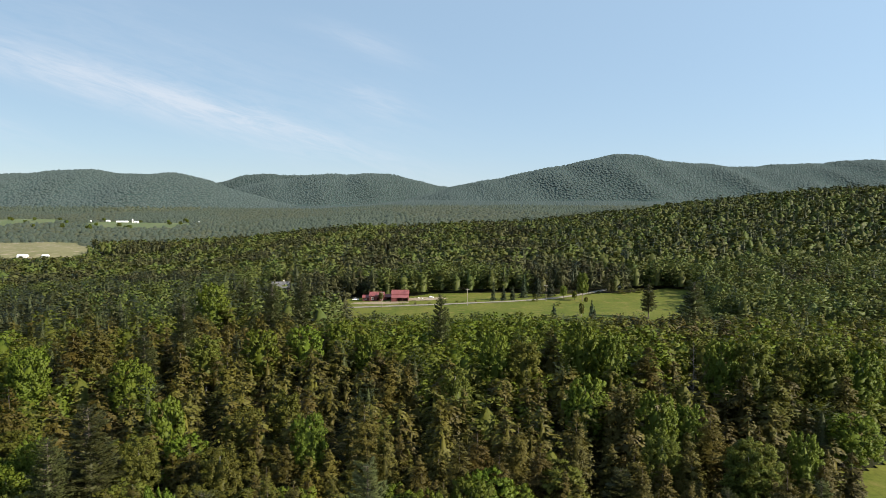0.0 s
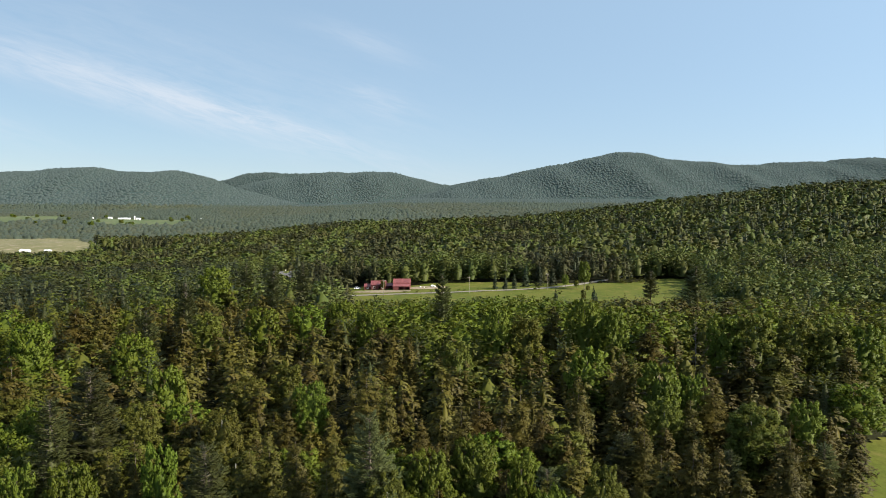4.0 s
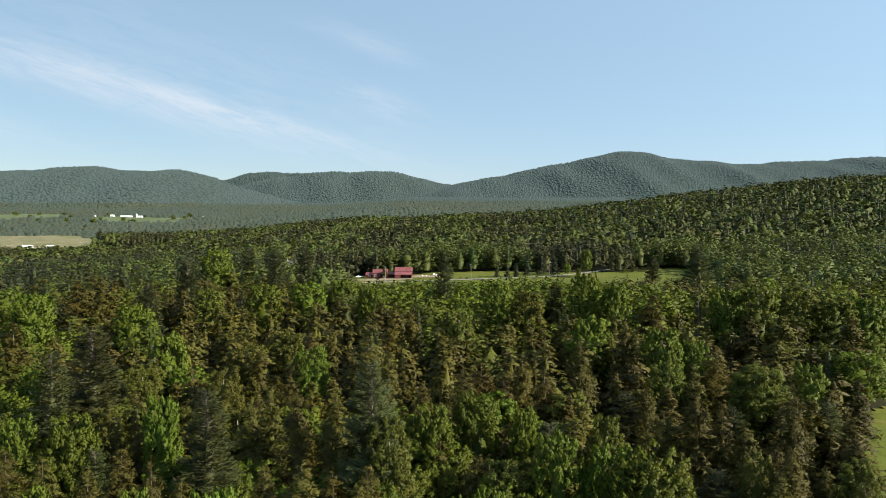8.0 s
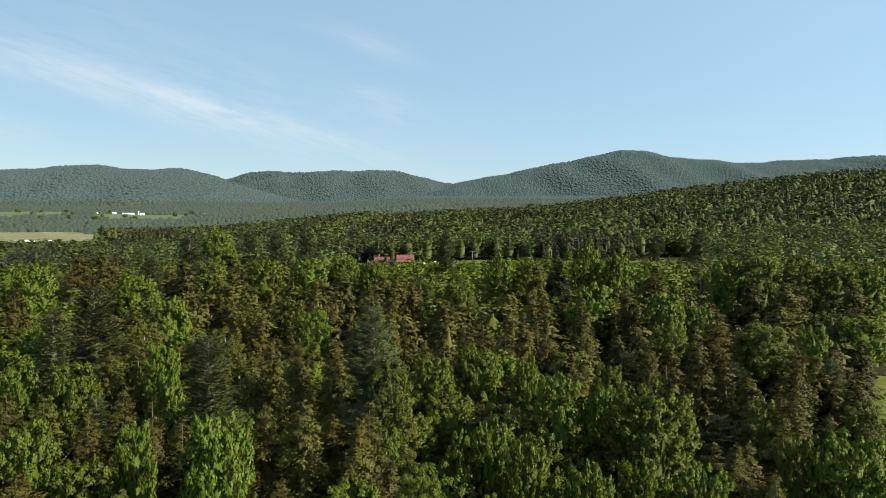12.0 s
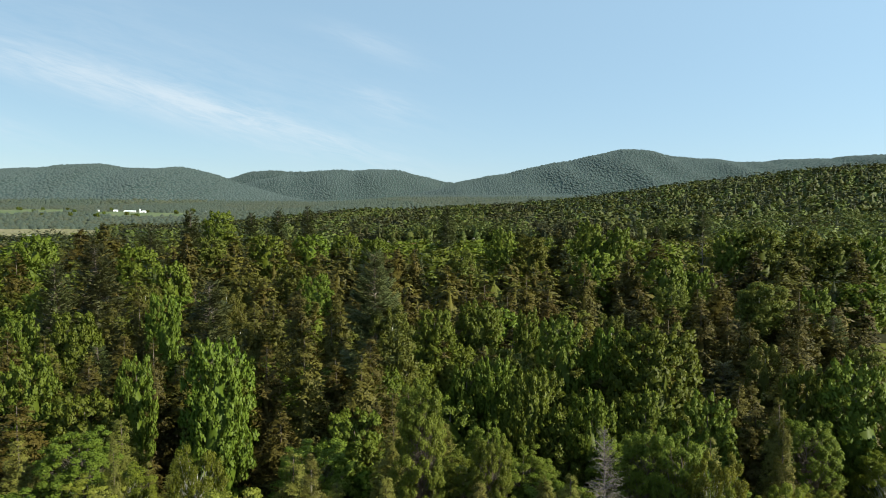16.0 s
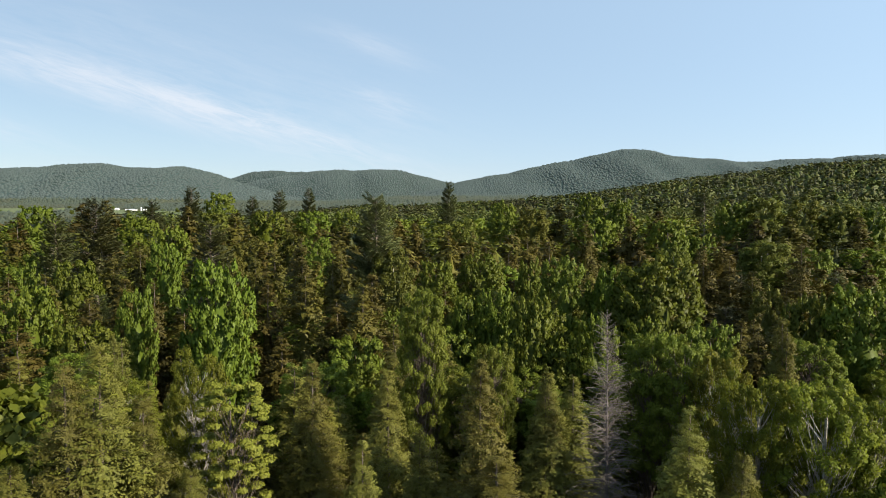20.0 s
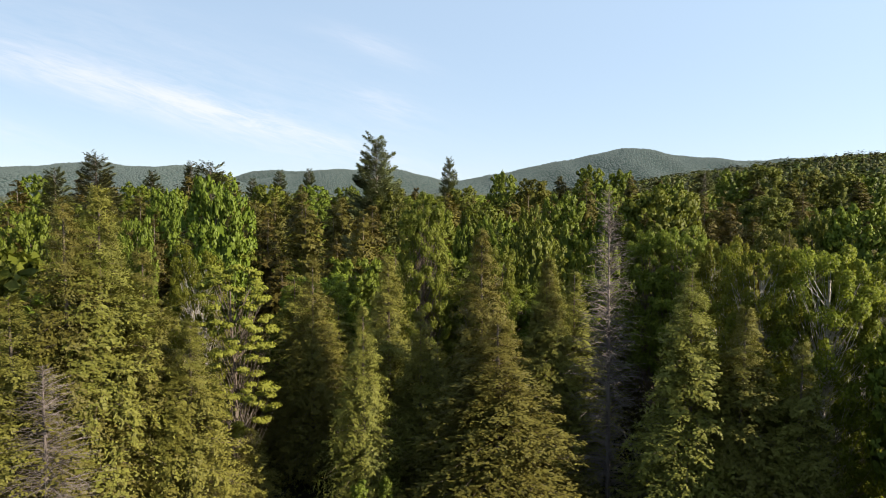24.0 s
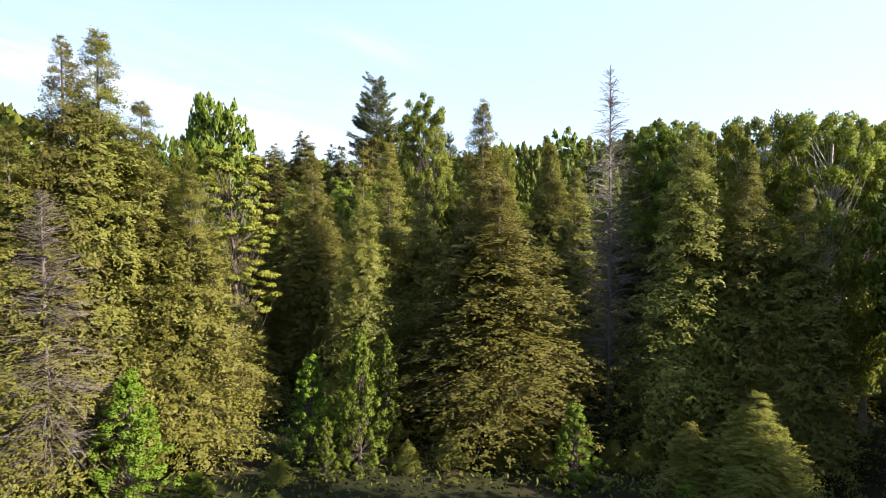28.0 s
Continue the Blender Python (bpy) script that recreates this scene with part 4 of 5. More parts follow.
# round the clearing, beside and behind, unseen; right-hand ones added to cast shade
for px, py, h, kind in ((24, 19, 15, "hemlock"), (35, 34, 15, "hemlock"), (36, 27, 12, "birch"), (37, 20, 16, "maple"), (22, 11, 25, "hemlock"), (27, 13, 26, "hemlock"), (21, 4, 25, "hemlock"), (30, 6, 24, "hemlock"), (40, 5, 21, "maple"), (33, -8, 19, "hemlock"), (42, 31, 13, "hemlock"),
                        (-33, 22, 20, "hemlock"), (-36, 8, 19, "maple"), (-35, -10, 20, "hemlock"), (-30, 34, 21, "maple"), (-22, -30, 20, "hemlock"), (0, -34, 21, "maple"),
                        (22, -32, 20, "hemlock"), (48, 16, 22, "hemlock"), (-38, 36, 20, "hemlock")):
    plant(kind, px, py, h, h * WIDE[kind] * 1.1, 2 if py > 15 and px > 0 else 0, int(px + 80) % 4, px * 37 % 360)
    taken.append((px, py, 6.0))


# unseen maples, added to shade the hemlocks at the wood's right edge
for px, py, h, w in ((25.8, 31, 18.5, 8.5), (29.5, 28.5, 19.5, 9), (24.6, 26.6, 15, 7.5)):
    plant("maple", px, py, h, w, 1, 1, px * 37 % 360)
    taken.append((px, py, 6.0))


# ---- woods farther off: joined, one mesh a kind ----
def spread_over(template, x, y, h, w, turn, sink=0.0):
    """Copies of a template tree (20 m by 8 m) joined into one."""
    v0, f0 = template[:2]
    n = len(x)
    c, s = np.cos(turn), np.sin(turn)
    kx, kz = (w / 8)[:, None], (h / 20)[:, None]
    vx, vy = v0[None, :, 0] * kx, v0[None, :, 1] * kx
    v = np.stack([x[:, None] + c[:, None] * vx - s[:, None] * vy, y[:, None] + s[:, None] * vx + c[:, None] * vy,
                  (ground(x, y) - sink)[:, None] + v0[None, :, 2] * kz], -1)
    return v.reshape(-1, 3), (f0[None] + (np.arange(n) * len(v0))[:, None, None]).reshape(-1, f0.shape[1])


def turned(template, turn):
    """The crown-wise facing of all blades of the copies, each turned as its copy is."""
    own = template[2]
    c, s = np.cos(turn)[:, None], np.sin(turn)[:, None]
    return np.stack([c * own[:, 0] - s * own[:, 1], s * own[:, 0] + c * own[:, 1], np.broadcast_to(own[:, 2], (len(turn), len(own)))], -1).reshape(-1, 3)


def low_edge(x, y):
    """How tall trees grow: the young growth in front of the meadow stays low."""
    young = (x > -50) & (x < 135) & (y > 145) & (y < 365)
    line = 70.5 - 0.161 * y - ground(x, y)
    before_field = (x < -430) & (y > 780) & (y < 1010)
    return np.where(before_field, 6.5 + 2 * np.sin(x * 0.9 + y), np.where(young, np.clip(line * (0.98 + 0.15 * np.sin(x * 1.7 + y * 2.3)), 3, 40), 99.0))


def woods(name, label, x, y, kinds, rng, templates, mats, scale=1.0, spread=1.0):
    for kind, makers in templates.items():
        sel = np.flatnonzero(kinds == kind)
        if not len(sel):
            continue
        for i, maker in enumerate(makers):
            mine = sel[i::len(makers)]
            if not len(mine):
                continue
            h = rng.uniform(*TALL[kind], len(mine)) * scale
            edge = (np.abs(x[mine] - 40) < 100) & (y[mine] > 190) & (y[mine] < 240)
            h = np.minimum(np.where(edge, np.maximum(h, 17.5), h), low_edge(x[mine], y[mine]))
            w = np.maximum(h, 12) * WIDE[kind] * spread * rng.uniform(0.85, 1.3, len(mine)) * 1.08
            turn = rng.random(len(mine)) * 6.28
            piece = spread_over(maker, x[mine], y[mine], h, w, turn)
            tagged(new(name, mesh_of(name, *piece, mats[kind], turned(maker, turn))), label[kind], "woods", kind="stuff")


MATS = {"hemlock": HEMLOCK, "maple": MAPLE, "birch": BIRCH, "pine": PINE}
WORDS = {"hemlock": "olive-brown hemlock woods on the slope", "maple": "bright green maple woods on the slope",
         "birch": "light olive birch woods on the slope", "pine": "dark pine woods on the slope"}


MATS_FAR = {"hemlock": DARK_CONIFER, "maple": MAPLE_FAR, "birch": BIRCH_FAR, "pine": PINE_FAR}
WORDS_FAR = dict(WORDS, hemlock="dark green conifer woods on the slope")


def templates(n, rng, grid, k=6):
    big = math.sqrt(220 / n) * 0.62
    return {
        "hemlock": [hemlock(rng, 20, 8, int(n * 1.4), 1.2 * big, 0.52 * big, False, bare=0.12, rag=0.5, inside=0.2 if n > 200 else 0.45, crisp=0.25, grid=grid, blunt=0.65)[2] for _ in range(k)],
        "maple": [broadleaf(rng, 20, 8, max(4, n // 9), max(2, n // max(4, n // 9)), 0.95 * big, False, base=0.12 if n > 100 else 0.2, upright=0.6, inside=0.36 if n > 200 else 0.6, crisp=0.25, grid=grid)[2] for _ in range(k)],
        "birch": [broadleaf(rng, 20, 8, max(4, n // 9), max(2, n // max(4, n // 9)), 0.92 * big, False, base=0.12 if n > 100 else 0.2, upright=0.2, inside=0.36 if n > 200 else 0.6, crisp=0.25, grid=grid)[2] for _ in range(k)],
        "pine": [pine(rng, 20, 8, n, 0.95 * big, 0.36 * big, False, inside=0.25, crisp=0.2, grid=grid)[2] for _ in range(k)],
    }


x, y = scatter(dice, -220, 220, 132, 262, 6.8, lambda x, y: np.abs(x) < 0.74 * y + 14)
ok = ~crowded(x, y)
woods("middle_woods", WORDS, x[ok], y[ok], stand_kind(x[ok], y[ok], dice), dice, templates(420, dice, (6, 8)), MATS)
x, y = scatter(dice, -360, 360, 262, 480, 7.8, lambda x, y: np.abs(x) < 0.74 * y + 16)
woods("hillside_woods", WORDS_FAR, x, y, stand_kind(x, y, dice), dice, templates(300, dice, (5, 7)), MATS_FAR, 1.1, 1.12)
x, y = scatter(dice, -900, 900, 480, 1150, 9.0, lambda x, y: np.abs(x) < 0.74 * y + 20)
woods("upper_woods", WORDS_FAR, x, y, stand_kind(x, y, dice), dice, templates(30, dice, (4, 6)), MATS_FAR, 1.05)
# the valley floor and the mountains: closed woods of low round crowns
def dome(sides, rings):
    """A round crown seen from afar, 1 m high and 1 m in half width."""
    v, f, n = [], [], []
    for j in range(rings):
        e = 0.5 * math.pi * j / rings
        for i in range(sides):
            a = 2 * math.pi * (i + 0.5 * j) / sides
            v.append((math.cos(e) ** 0.8 * math.cos(a), math.cos(e) ** 0.8 * math.sin(a), math.sin(e)))
            n.append((math.cos(e) * math.cos(a), math.cos(e) * math.sin(a), math.sin(e) + 0.9))
    v.append((0, 0, 1))
    n.append((0, 0, 1))
    for j in range(rings - 1):
        for i in range(sides):
            p, q = j * sides + i, j * sides + (i + 1) % sides
            f += [(p, q, p + sides), (q, q + sides, p + sides)]
    for i in range(sides):
        f.append(((rings - 1) * sides + i, (rings - 1) * sides + (i + 1) % sides, rings * sides))
    return np.array(v) * np.array([8, 8, 20]), np.array(f), unit(np.array(n))


def far_woods(name, words, x, y, template, tall, wide, sink, mat):
    turn = dice.random(len(x)) * 6.28
    piece = spread_over(template, x, y, tall, wide, turn, sink)
    tagged(new(name, mesh_of(name, *piece, mat, turned(template, turn))), words, "woods", kind="stuff")


x, y = scatter(dice, -2000, 2000, 1150, 2500, 11.0, lambda x, y: (np.abs(x) < 0.76 * y) & ((ground(x, y) < 95) | (y < 1850)))
kind = stand_kind(x / 4, y / 4, dice)
leafy = (kind == "maple") | (kind == "birch")
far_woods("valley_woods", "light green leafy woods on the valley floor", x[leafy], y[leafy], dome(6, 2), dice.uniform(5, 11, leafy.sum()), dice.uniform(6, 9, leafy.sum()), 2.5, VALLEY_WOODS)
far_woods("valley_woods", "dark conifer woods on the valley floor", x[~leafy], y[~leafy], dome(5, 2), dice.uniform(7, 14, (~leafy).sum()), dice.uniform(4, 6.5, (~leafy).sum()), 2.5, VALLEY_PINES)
# beside and behind the camera's clearing
x, y = scatter(dice, -200, 200, -190, 130, 8.5, lambda x, y: (np.abs(x) > 0.74 * y + 18) & (np.hypot(x, y) > 44))
woods("surrounding_woods", {k: v.replace(" on the slope", " round the clearing") for k, v in WORDS.items()}, x, y, stand_kind(x, y, dice), dice, templates(40, dice, (4, 6)), MATS)

# wooded mountains: crowns over the slopes that face the valley
x, y = scatter(dice, -3300, 3300, 1850, 4560, 12.5, lambda x, y: (np.abs(x) < 0.76 * y) & ((y > 2450) | (ground(x, y) > 93)))
height = ground(x, y)
ok = ground(x, y + 60) > height - 14
x, y = x[ok], y[ok]
far_woods("mountain_woods", "woods covering the distant mountains, blue-green haze put into their colour", x, y, dome(5, 1), dice.uniform(4, 9, len(x)), dice.uniform(7, 11, len(x)), 1.5, FAR_WOODS)


# ---- the red farmstead, the houses and what stands about the meadow ----
RED_WALL = mottled("red_painted_boards", (0.086, 0.019, 0.017), (0.115, 0.026, 0.023), 0.6, 5.0, rough=0.75, stretch=(4, 4, 0.4))
RED_ROOF = mottled("red_metal_roofing", (0.158, 0.045, 0.043), (0.209, 0.066, 0.062), 0.3, 3.0, rough=0.45, bump=0.1)
GREY_ROOF = mottled("grey_shingles", (0.094, 0.094, 0.097), (0.137, 0.133, 0.133), 0.5, 6.0, rough=0.85)
BROWN_WALL = mottled("brown_board_siding", (0.101, 0.072, 0.054), (0.144, 0.108, 0.079), 0.5, 6.0, rough=0.85)
WHITE_WALL = mottled("white_painted_siding", (0.50, 0.50, 0.49), (0.62, 0.62, 0.61), 0.2, 2.0, rough=0.7)
PALE_ROOF = mottled("pale_metal_roofing", (0.55, 0.58, 0.60), (0.68, 0.70, 0.72), 0.1, 1.0, rough=0.45)
DARK_INSIDE = mottled("dark_interior_boards", (0.03, 0.025, 0.02), (0.05, 0.04, 0.035), 1.0, 6.0)
TRIM_PAINT = mottled("cream_trim_paint", (0.62, 0.58, 0.50), (0.72, 0.68, 0.60), 1.0, 6.0, rough=0.6)
POLE_WOOD = mottled("weathered_pole_wood", (0.22, 0.19, 0.16), (0.32, 0.28, 0.24), 1.0, 12.0, stretch=(1, 1, 0.2))
STONE = mottled("pale_field_stone", (0.55, 0.54, 0.50), (0.70, 0.68, 0.64), 0.8, 5.0)
CAR_PAINT, tree_ = material("white_car_paint")
finish(tree_, wire(tree_, "ShaderNodeBsdfPrincipled", Base_Color=(0.75, 0.76, 0.78, 1), Roughness=0.25, Coat_Weight=0.6).outputs[0])
RUBBER = mottled("black_rubber", (0.02, 0.02, 0.02), (0.035, 0.035, 0.035), 3.0, 20.0)
PANE, tree_ = material("window_glass")
finish(tree_, wire(tree_, "ShaderNodeBsdfPrincipled", Base_Color=(0.05, 0.06, 0.07, 1), Roughness=0.05, Specular_IOR_Level=0.8).outputs[0])


def slab(name, corners, thick, mat, parent, label=""):
    """A flat sheet through four corners with a thickness below it."""
    bm = bmesh.new()
    top = [Vector(c) for c in corners]
    n = (top[1] - top[0]).cross(top[3] - top[0]).normalized() * (-thick)
    a, b = [bm.verts.new(v) for v in top], [bm.verts.new(v + n) for v in top]
    bm.faces.new(a)
    bm.faces.new(b[::-1])
    for i in range(4):
        bm.faces.new((a[i], b[i], b[(i + 1) % 4], a[(i + 1) % 4]))
    bmesh.ops.recalc_face_normals(bm, faces=bm.faces[:])
    return rigid(name, bm, mat, parent, label)


def gable_wall(name, x, y0, y1, eave, ridge, thick, mat, parent):
    """An end wall under a ridge that runs along x."""
    bm = bmesh.new()
    ym = (y0 + y1) / 2
    ring = [(y0, 0), (y1, 0), (y1, eave), (ym, ridge), (y0, eave)]
    a, b = [bm.verts.new((x, p, q)) for p, q in ring], [bm.verts.new((x + thick, p, q)) for p, q in ring]
    bm.faces.new(a)
    bm.faces.new(b[::-1])
    for i in range(5):
        bm.faces.new((a[i], b[i], b[(i + 1) % 5], a[(i + 1) % 5]))
    bmesh.ops.recalc_face_normals(bm, faces=bm.faces[:])
    return rigid(name, bm, mat, parent)


def window(x, y, z, w, h, parent):
    """A framed window in a wall that faces -y."""
    frame_ = box(x, y, z + h / 2 + 0.06, w + 0.24, 0.08, 0.12)
    box(x, y, z - h / 2 - 0.06, w + 0.3, 0.12, 0.12, frame_)
    for s in (-1, 1):
        box(x + s * (w / 2 + 0.06), y, z, 0.12, 0.08, h, frame_)
    box(x, y, z, 0.06, 0.05, h, frame_)
    ob = rigid("window", frame_, TRIM_PAINT, parent, "cream-framed window")
    rigid("pane", box(x, y + 0.02, z, w, 0.02, h), PANE, ob, "dark reflecting glass")
    return ob


def shed_front(x0, x1, y, height, doors, mat, parent, thick=0.18):
    """A front wall with open bays: (from, to, height) along x."""
    edges, at = [], x0
    for a, b, top in doors:
        edges.append((at, a, 0, height))
        edges.append((a, b, top, height))
        at = b
    edges.append((at, x1, 0, height))
    for a, b, lo, hi in edges:
        if b - a > 0.05 and hi - lo > 0.05:
            rigid("wall", box((a + b) / 2, y, (lo + hi) / 2, b - a, thick, hi - lo), mat, parent)


def house(name, label, category, x, y, turn, wide, deep, eave, ridge, wall, roof, doors=(), windows=(), over=0.4, chimney=False):
    """A gabled building, ridge along its front; the front faces -y before it is turned."""
    ob = new(name)
    ob.matrix_basis = pose(x, y, float(ground(x, y)) + 0.1, 0, 0, turn)
    tagged(ob, label, category)
    h, d = wide / 2, deep / 2
    shed_front(-h, h, -d, eave, doors, wall, ob)
    rigid("wall", box(0, d, eave / 2, wide, 0.18, eave), wall, ob)
    gable_wall("wall", -h, -d + 0.09, d - 0.09, eave, ridge - 0.1, 0.18, wall, ob)
    gable_wall("wall", h - 0.18, -d + 0.09, d - 0.09, eave, ridge - 0.1, 0.18, wall, ob)
    rigid("floor_slab", box(0, 0, -0.35, wide - 0.4, deep - 0.4, 0.9), DARK_INSIDE, ob)
    slope = (ridge - eave) / d
    for s in (-1, 1):
        low = eave - slope * over
        pts = [(-h - over, s * (d + over), low), (h + over, s * (d + over), low), (h + over, 0, ridge), (-h - over, 0, ridge)]
        sheet_ = slab("roof", pts if s < 0 else pts[::-1], 0.12, roof, ob)
        for i in range(int(wide / 0.9) + 1):  # standing seams
            sx = -h - over + 0.3 + i * 0.9
            if sx < h + over:
                bm = box(0, 0, 0, 0.05, math.hypot(d + over, ridge - low), 0.05)
                bmesh.ops.transform(bm, matrix=Matrix.Translation((sx, s * (d + over) / 2, (ridge + low) / 2 + 0.10)) @ Matrix.Rotation(-s * math.atan2(ridge - low, d + over), 4, "X"), verts=bm.verts)
                rigid("seam", bm, roof, sheet_)
    ridge_cap = rigid("ridge_cap", box(0, 0, ridge + 0.06, wide + 2 * over, 0.3, 0.08), roof, ob)
    for wx, wz, ww, wh in windows:
        window(wx, -d - 0.09, wz, ww, wh, ob)
    if chimney:
        rigid("chimney", box(h * 0.4, 0.6, ridge + 0.3, 0.7, 0.7, 1.6), STONE, ob, "stone chimney")
    return ob


barn = house("barn", "red board barn with a faded red metal roof and open bays", "barn", -27, 399, 0, 10.4, 7.0, 4.4, 6.6, RED_WALL, RED_ROOF)
# the open lean-to along its front
slab("lean_to_roof", [(-5.4, -7.2, 2.5), (5.4, -7.2, 2.5), (5.4, -3.55, 4.1), (-5.4, -3.55, 4.1)], 0.12, RED_ROOF, barn, "lower red metal roof over the bays")
shed_front(-5.2, 5.2, -6.9, 2.6, [(-1.6, 1.6, 2.4), (1.9, 5.1, 2.4)], RED_WALL, barn)
for s in (-5.1, 5.1):
    rigid("wall", box(s, -5.2, 1.5, 0.16, 3.2, 3.0), RED_WALL, barn)
for s in (-1.75, 1.75, 5.1):
    rigid("post", box(s, -7.02, 1.3, 0.2, 0.2, 2.6), RED_WALL, barn)
house("farmhouse", "low red farmhouse with a faded red metal roof", "house", -42, 401, 0, 9.0, 7.0, 3.4, 5.6, RED_WALL, RED_ROOF,
                  doors=[(0.2, 1.3, 2.1)], windows=((-2.6, 1.7, 1.2, 1.2), (2.9, 1.7, 1.2, 1.2)))
house("house_wing", "low red side wing with a red metal roof", "house", -48.9, 401.5, 0, 4.2, 5.0, 2.4, 3.8, RED_WALL, RED_ROOF, windows=((0, 1.5, 1.0, 1.0),))
house("house_wing", "low red linking wing between house and barn", "house", -34.8, 401.5, 0, 4.8, 5.0, 2.4, 3.9, RED_WALL, RED_ROOF, doors=[(-1.0, 1.2, 2.0)])
house("grey_house", "brown-sided house with a weathered grey roof among trees", "house", -113, 438, 12, 11.5, 8.0, 5.6, 9.4, BROWN_WALL, GREY_ROOF,
      doors=[(-0.6, 0.5, 2.1)], windows=((-3.4, 1.7, 1.3, 1.3), (3.2, 1.7, 1.3, 1.3), (-3.4, 4.3, 1.2, 1.2), (0, 4.3, 1.2, 1.2), (3.2, 4.3, 1.2, 1.2)), chimney=True)
house("shed", "small shed with a pale metal roof", "shed", -124, 431, 4, 4.5, 4.0, 2.4, 3.8, BROWN_WALL, PALE_ROOF, doors=[(-0.6, 0.6, 2.0)])
house("hill_house", "house with a brown roof half hidden on the wooded hill", "house", 386, 586, -20, 13, 8, 5.5, 9.0, BROWN_WALL, BROWN_WALL, windows=((-3, 1.8, 1.3, 1.3), (3, 1.8, 1.3, 1.3)))
# the white farm in the valley
for fx, fy, wide, deep, eave, ridge, words in (
    (-882, 1742, 30, 9, 3.4, 5.6, "long white dairy barn with a pale roof"), (-838, 1732, 10, 8, 4.4, 7.4, "white gabled farmhouse in the valley"),
    (-965, 1730, 9, 7, 4, 7, "small white house on the far pasture"), (-921, 1742, 10, 7, 4, 7, "small white outbuilding of the far farm"),
    (-664, 1712, 12, 8, 4, 6.5, "white house among far trees"), (-610, 1670, 12, 8, 3.4, 5.6, "low white building among far trees"),
    (-655, 984, 14, 8, 4, 6, "pale shed at the edge of the tan field"), (-618, 982, 9, 7, 4, 6, "small white shed at the tan field"),
):
    house("far_building", words, "farm building", fx, fy, 8, wide, deep, eave, ridge, WHITE_WALL, PALE_ROOF, doors=[(-1.5, 1.5, 3.0)],
          windows=((-wide * 0.3, eave * 0.5, 1.6, 1.6), (wide * 0.3, eave * 0.5, 1.6, 1.6)))
# a round silo beside the white barn
silo = new("silo")
silo.matrix_basis = pose(-852, 1738, float(ground(-852, 1738)))
tagged(silo, "round white silo with a domed cap beside the dairy barn", "silo")
v, f = tube([(0, 0, 0), (0, 0, 6), (0, 0, 8), (0, 0, 10)], [2, 2, 2, 2], 16)
part("drum", mesh_of("drum", v, f, WHITE_WALL, None, True), silo)
v, f = tube([(0, 0, 10), (0, 0, 11), (0, 0, 11.7), (0, 0, 12)], [2.05, 1.7, 0.95, 0.05], 16)
part("cap", mesh_of("cap", v, f, PALE_ROOF, None, True), silo)

# bare ground by the barn, stones, parked car, poles
draped("dirt_yard", [(-20, 396), (-9, 394), (2, 398), (-2, 406), (-14, 408), (-22, 404)], 1.0, SAND, 0.5, "bare reddish soil yard beside the barn")
draped("dirt_yard", [(-58, 386), (-20, 384), (-20, 391), (-40, 394), (-58, 393)], 1.0, SAND, 0.45, "gravelly yard in front of the farmhouse")
for i, (sx, sy, r) in enumerate(((-8, 404, 1.0), (-6.6, 403, 0.7), (-13, 400, 0.5), (-15.5, 402, 0.55))):
    bm = bmesh.new()
    bmesh.ops.create_icosphere(bm, subdivisions=3, radius=r)
    for vert in bm.verts:
        vert.co *= 1 + 0.22 * noise.noise(vert.co * 1.4 / r + Vector((i * 7, 0, 0)))
        vert.co.z *= 0.8
    ob = rigid("boulder", bm, STONE)
    ob.matrix_basis = pose(sx, sy, float(ground(sx, sy)) + 0.5 * r + 0.45)
    tagged(ob, "pale rough boulder on the bare yard", "rock", "yard boulders")


def car(x, y, turn):
    ob = new("parked_car")
    ob.matrix_basis = pose(x, y, float(ground(x, y)) + 0.5, 0, 0, turn)
    tagged(ob, "white car parked in the yard by the farmhouse", "car")
    bm = box(0, 0, 0.65, 4.4, 1.75, 0.62)
    cab = box(-0.2, 0, 1.2, 2.3, 1.6, 0.55)
    for vert in cab.verts:
        if vert.co.z > 1.2:
            vert.co.x = -0.2 + (vert.co.x + 0.2) * 0.72
            vert.co.y *= 0.86
    rigid("body", bm, CAR_PAINT, ob, bevel=0.12)
    rigid("cabin", cab, PANE, ob, "dark glazed cabin", bevel=0.06)
    rigid("cabin_roof", box(-0.2, 0, 1.5, 1.6, 1.36, 0.06), CAR_PAINT, ob)
    for wx in (-1.35, 1.35):
        for wy in (-0.82, 0.82):
            v, f = tube([(wx, wy - 0.11, 0.33), (wx, wy - 0.10, 0.33), (wx, wy + 0.10, 0.33), (wx, wy + 0.11, 0.33)], [0.05, 0.33, 0.33, 0.05], 14)
            part("wheel", mesh_of("wheel", v, f, RUBBER, None, True), ob)
    return ob


car(-56, 402, 20)


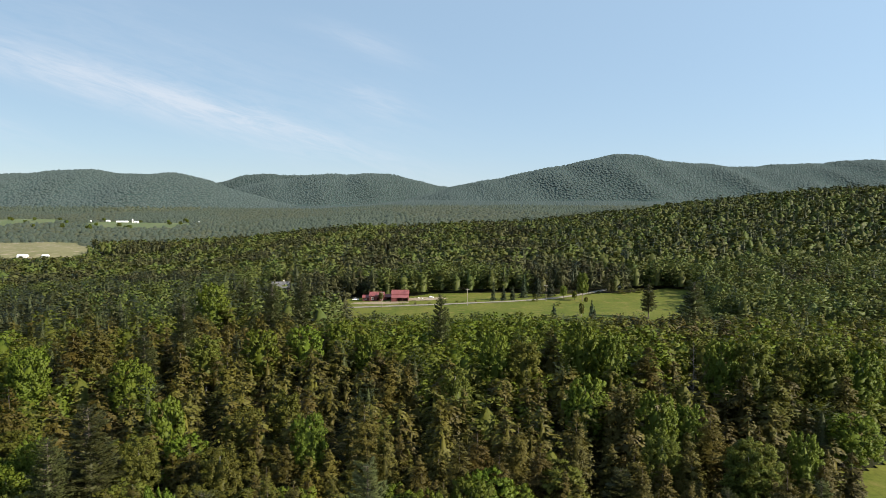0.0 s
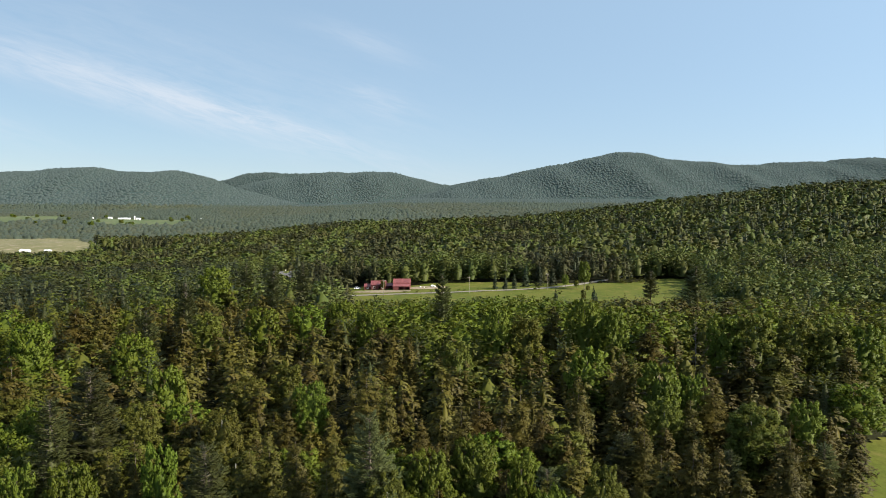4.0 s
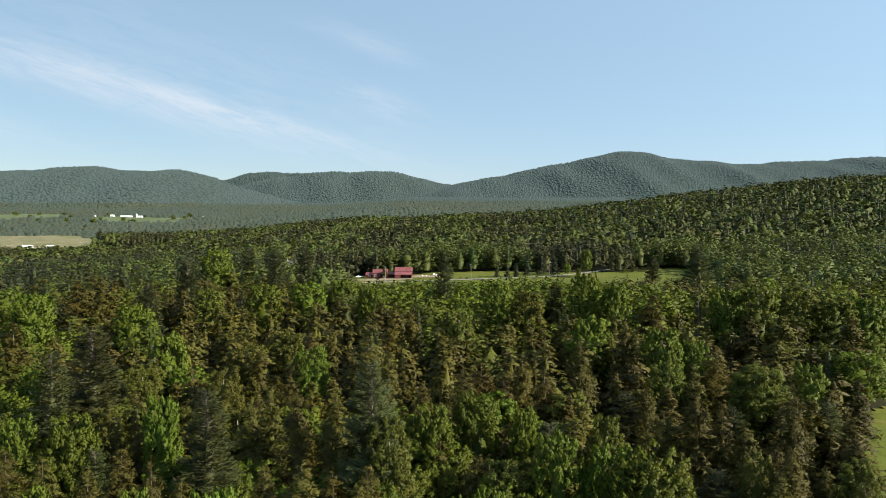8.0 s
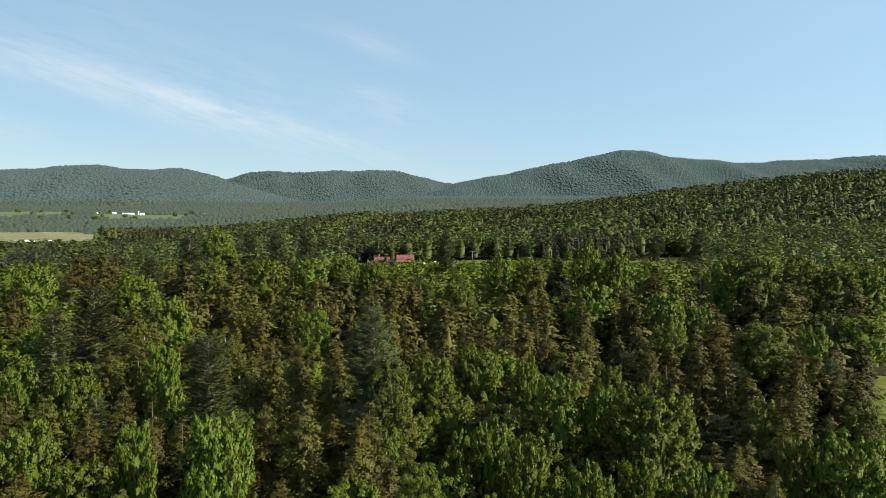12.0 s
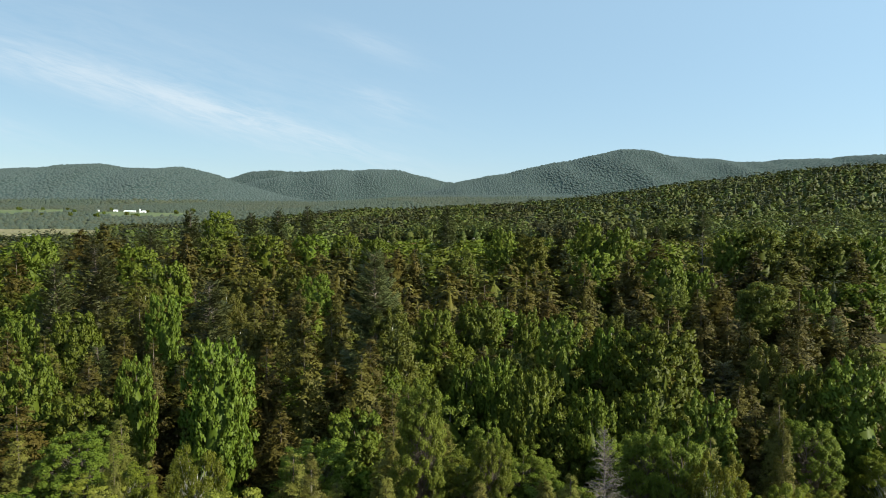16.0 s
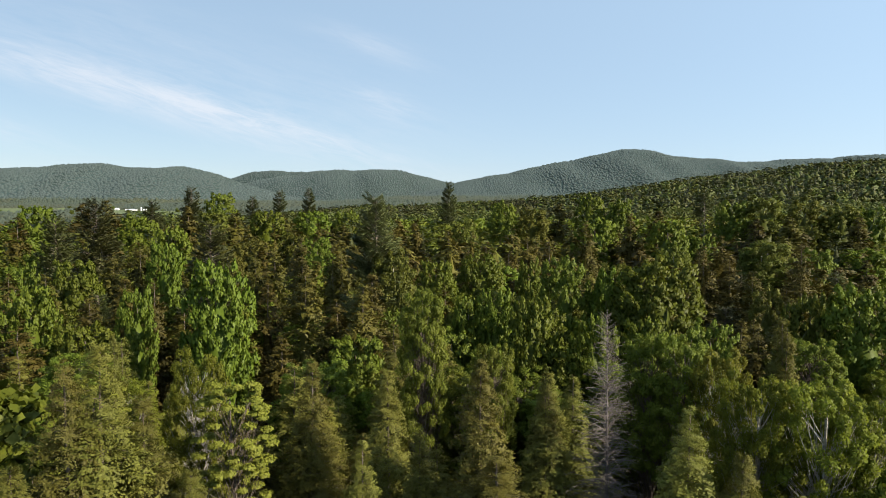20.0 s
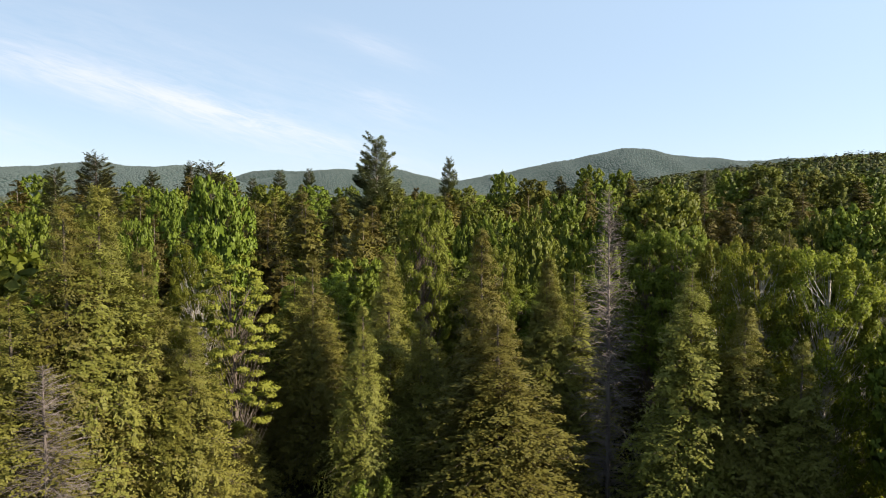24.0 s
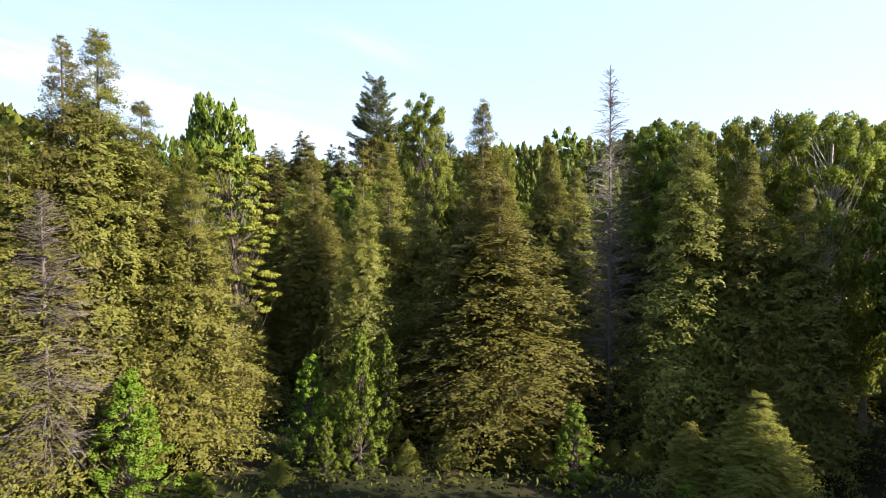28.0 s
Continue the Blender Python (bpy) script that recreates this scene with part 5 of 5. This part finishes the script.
def power_pole(x, y, h):
    ob = new("utility_pole")
    ob.matrix_basis = pose(x, y, float(ground(x, y)) - 0.1)
    tagged(ob, "weathered wooden utility pole beside the road", "utility pole", "poles along the road")
    v, f = tube([(0, 0, 0), (0, 0, h * 0.5), (0.02, 0, h)], [0.16, 0.14, 0.11], 8)
    part("pole", mesh_of("pole", v, f, POLE_WOOD, None, True), ob)
    arm = rigid("crossarm", box(0, 0, h - 0.6, 2.2, 0.1, 0.12), POLE_WOOD, ob)
    for s in (-0.95, -0.4, 0.4, 0.95):
        v, f = tube([(s, 0, h - 0.54), (s, 0, h - 0.42), (s, 0, h - 0.34)], [0.05, 0.06, 0.02], 8)
        part("insulator", mesh_of("insulator", v, f, STONE, None, True), arm)
    return ob


power_pole(14.4, 371, 10.5)
power_pole(64, 391, 10.5)
power_pole(-36, 371, 10)

# single trees and bushes on the meadow
for kind, x, y, h, w in (
    ("spruce", 31.3, 391, 9.4, 4.2), ("spruce", 37.6, 391, 9.8, 4.6), ("spruce", 43.5, 393.6, 9.8, 4.2), ("spruce", 52, 404, 15, 6), ("spruce", 61, 407, 17, 7), ("spruce", 70, 411, 16, 7),
    ("maple", 77, 402, 9, 5), ("maple", 83, 397, 6, 3.4), ("maple", 86.4, 390, 19, 7.5), ("spruce", 57.4, 325, 8.7, 4.0), ("spruce", 75.7, 320, 10.9, 4.0), ("spruce", 77.5, 322, 7, 3.4),
    ("birch", 72.3, 328, 8.2, 3), ("spruce", 81.8, 290, 9.1, 4), ("birch", -39, 396, 6.4, 3.6), ("birch", 86.9, 382, 4.4, 2.6),
):
    plant(kind, x, y, h, w, 0, int(x * 7) % 4, x * 31 % 360, group="trees on the meadow",
          label="small broadleaf tree standing alone in the meadow" if kind in ("maple", "birch") else "")
for x, y, h, w in ((56.7, 387, 5.2, 4.4), (-16.6, 378.6, 2.0, 2.4), (-8.1, 379, 1.8, 2.2), (2, 379.5, 2.1, 2.4), (8.5, 380.5, 2.1, 2.4), (12.1, 381, 1.8, 2.2), (67.6, 369, 3.3, 3.2), (-24, 380, 1.7, 2.0),
                   (20, 384, 1.8, 2.2), (127, 427, 3.8, 7), (120, 424, 3.0, 6), (134, 428, 3.2, 7), (163, 460, 3.3, 8), (155, 457, 3.0, 7), (172, 462, 3.4, 8), (98, 420, 2, 4), (106, 428, 2, 4)):
    plant("bush", x, y, h, w, 0, int(h * 10) % 3, x * 53 % 360, group="bushes by the road")
# hedgerow trees in the valley pastures
for i in range(26):
    x, y = float(dice.uniform(-1300, -650)), float(dice.uniform(1520, 1800))
    plant("maple", x, y, float(dice.uniform(9, 15)), float(dice.uniform(8, 13)), 0, i % 4, i * 47.0, "lone dark green tree on the far pasture", "pasture trees")
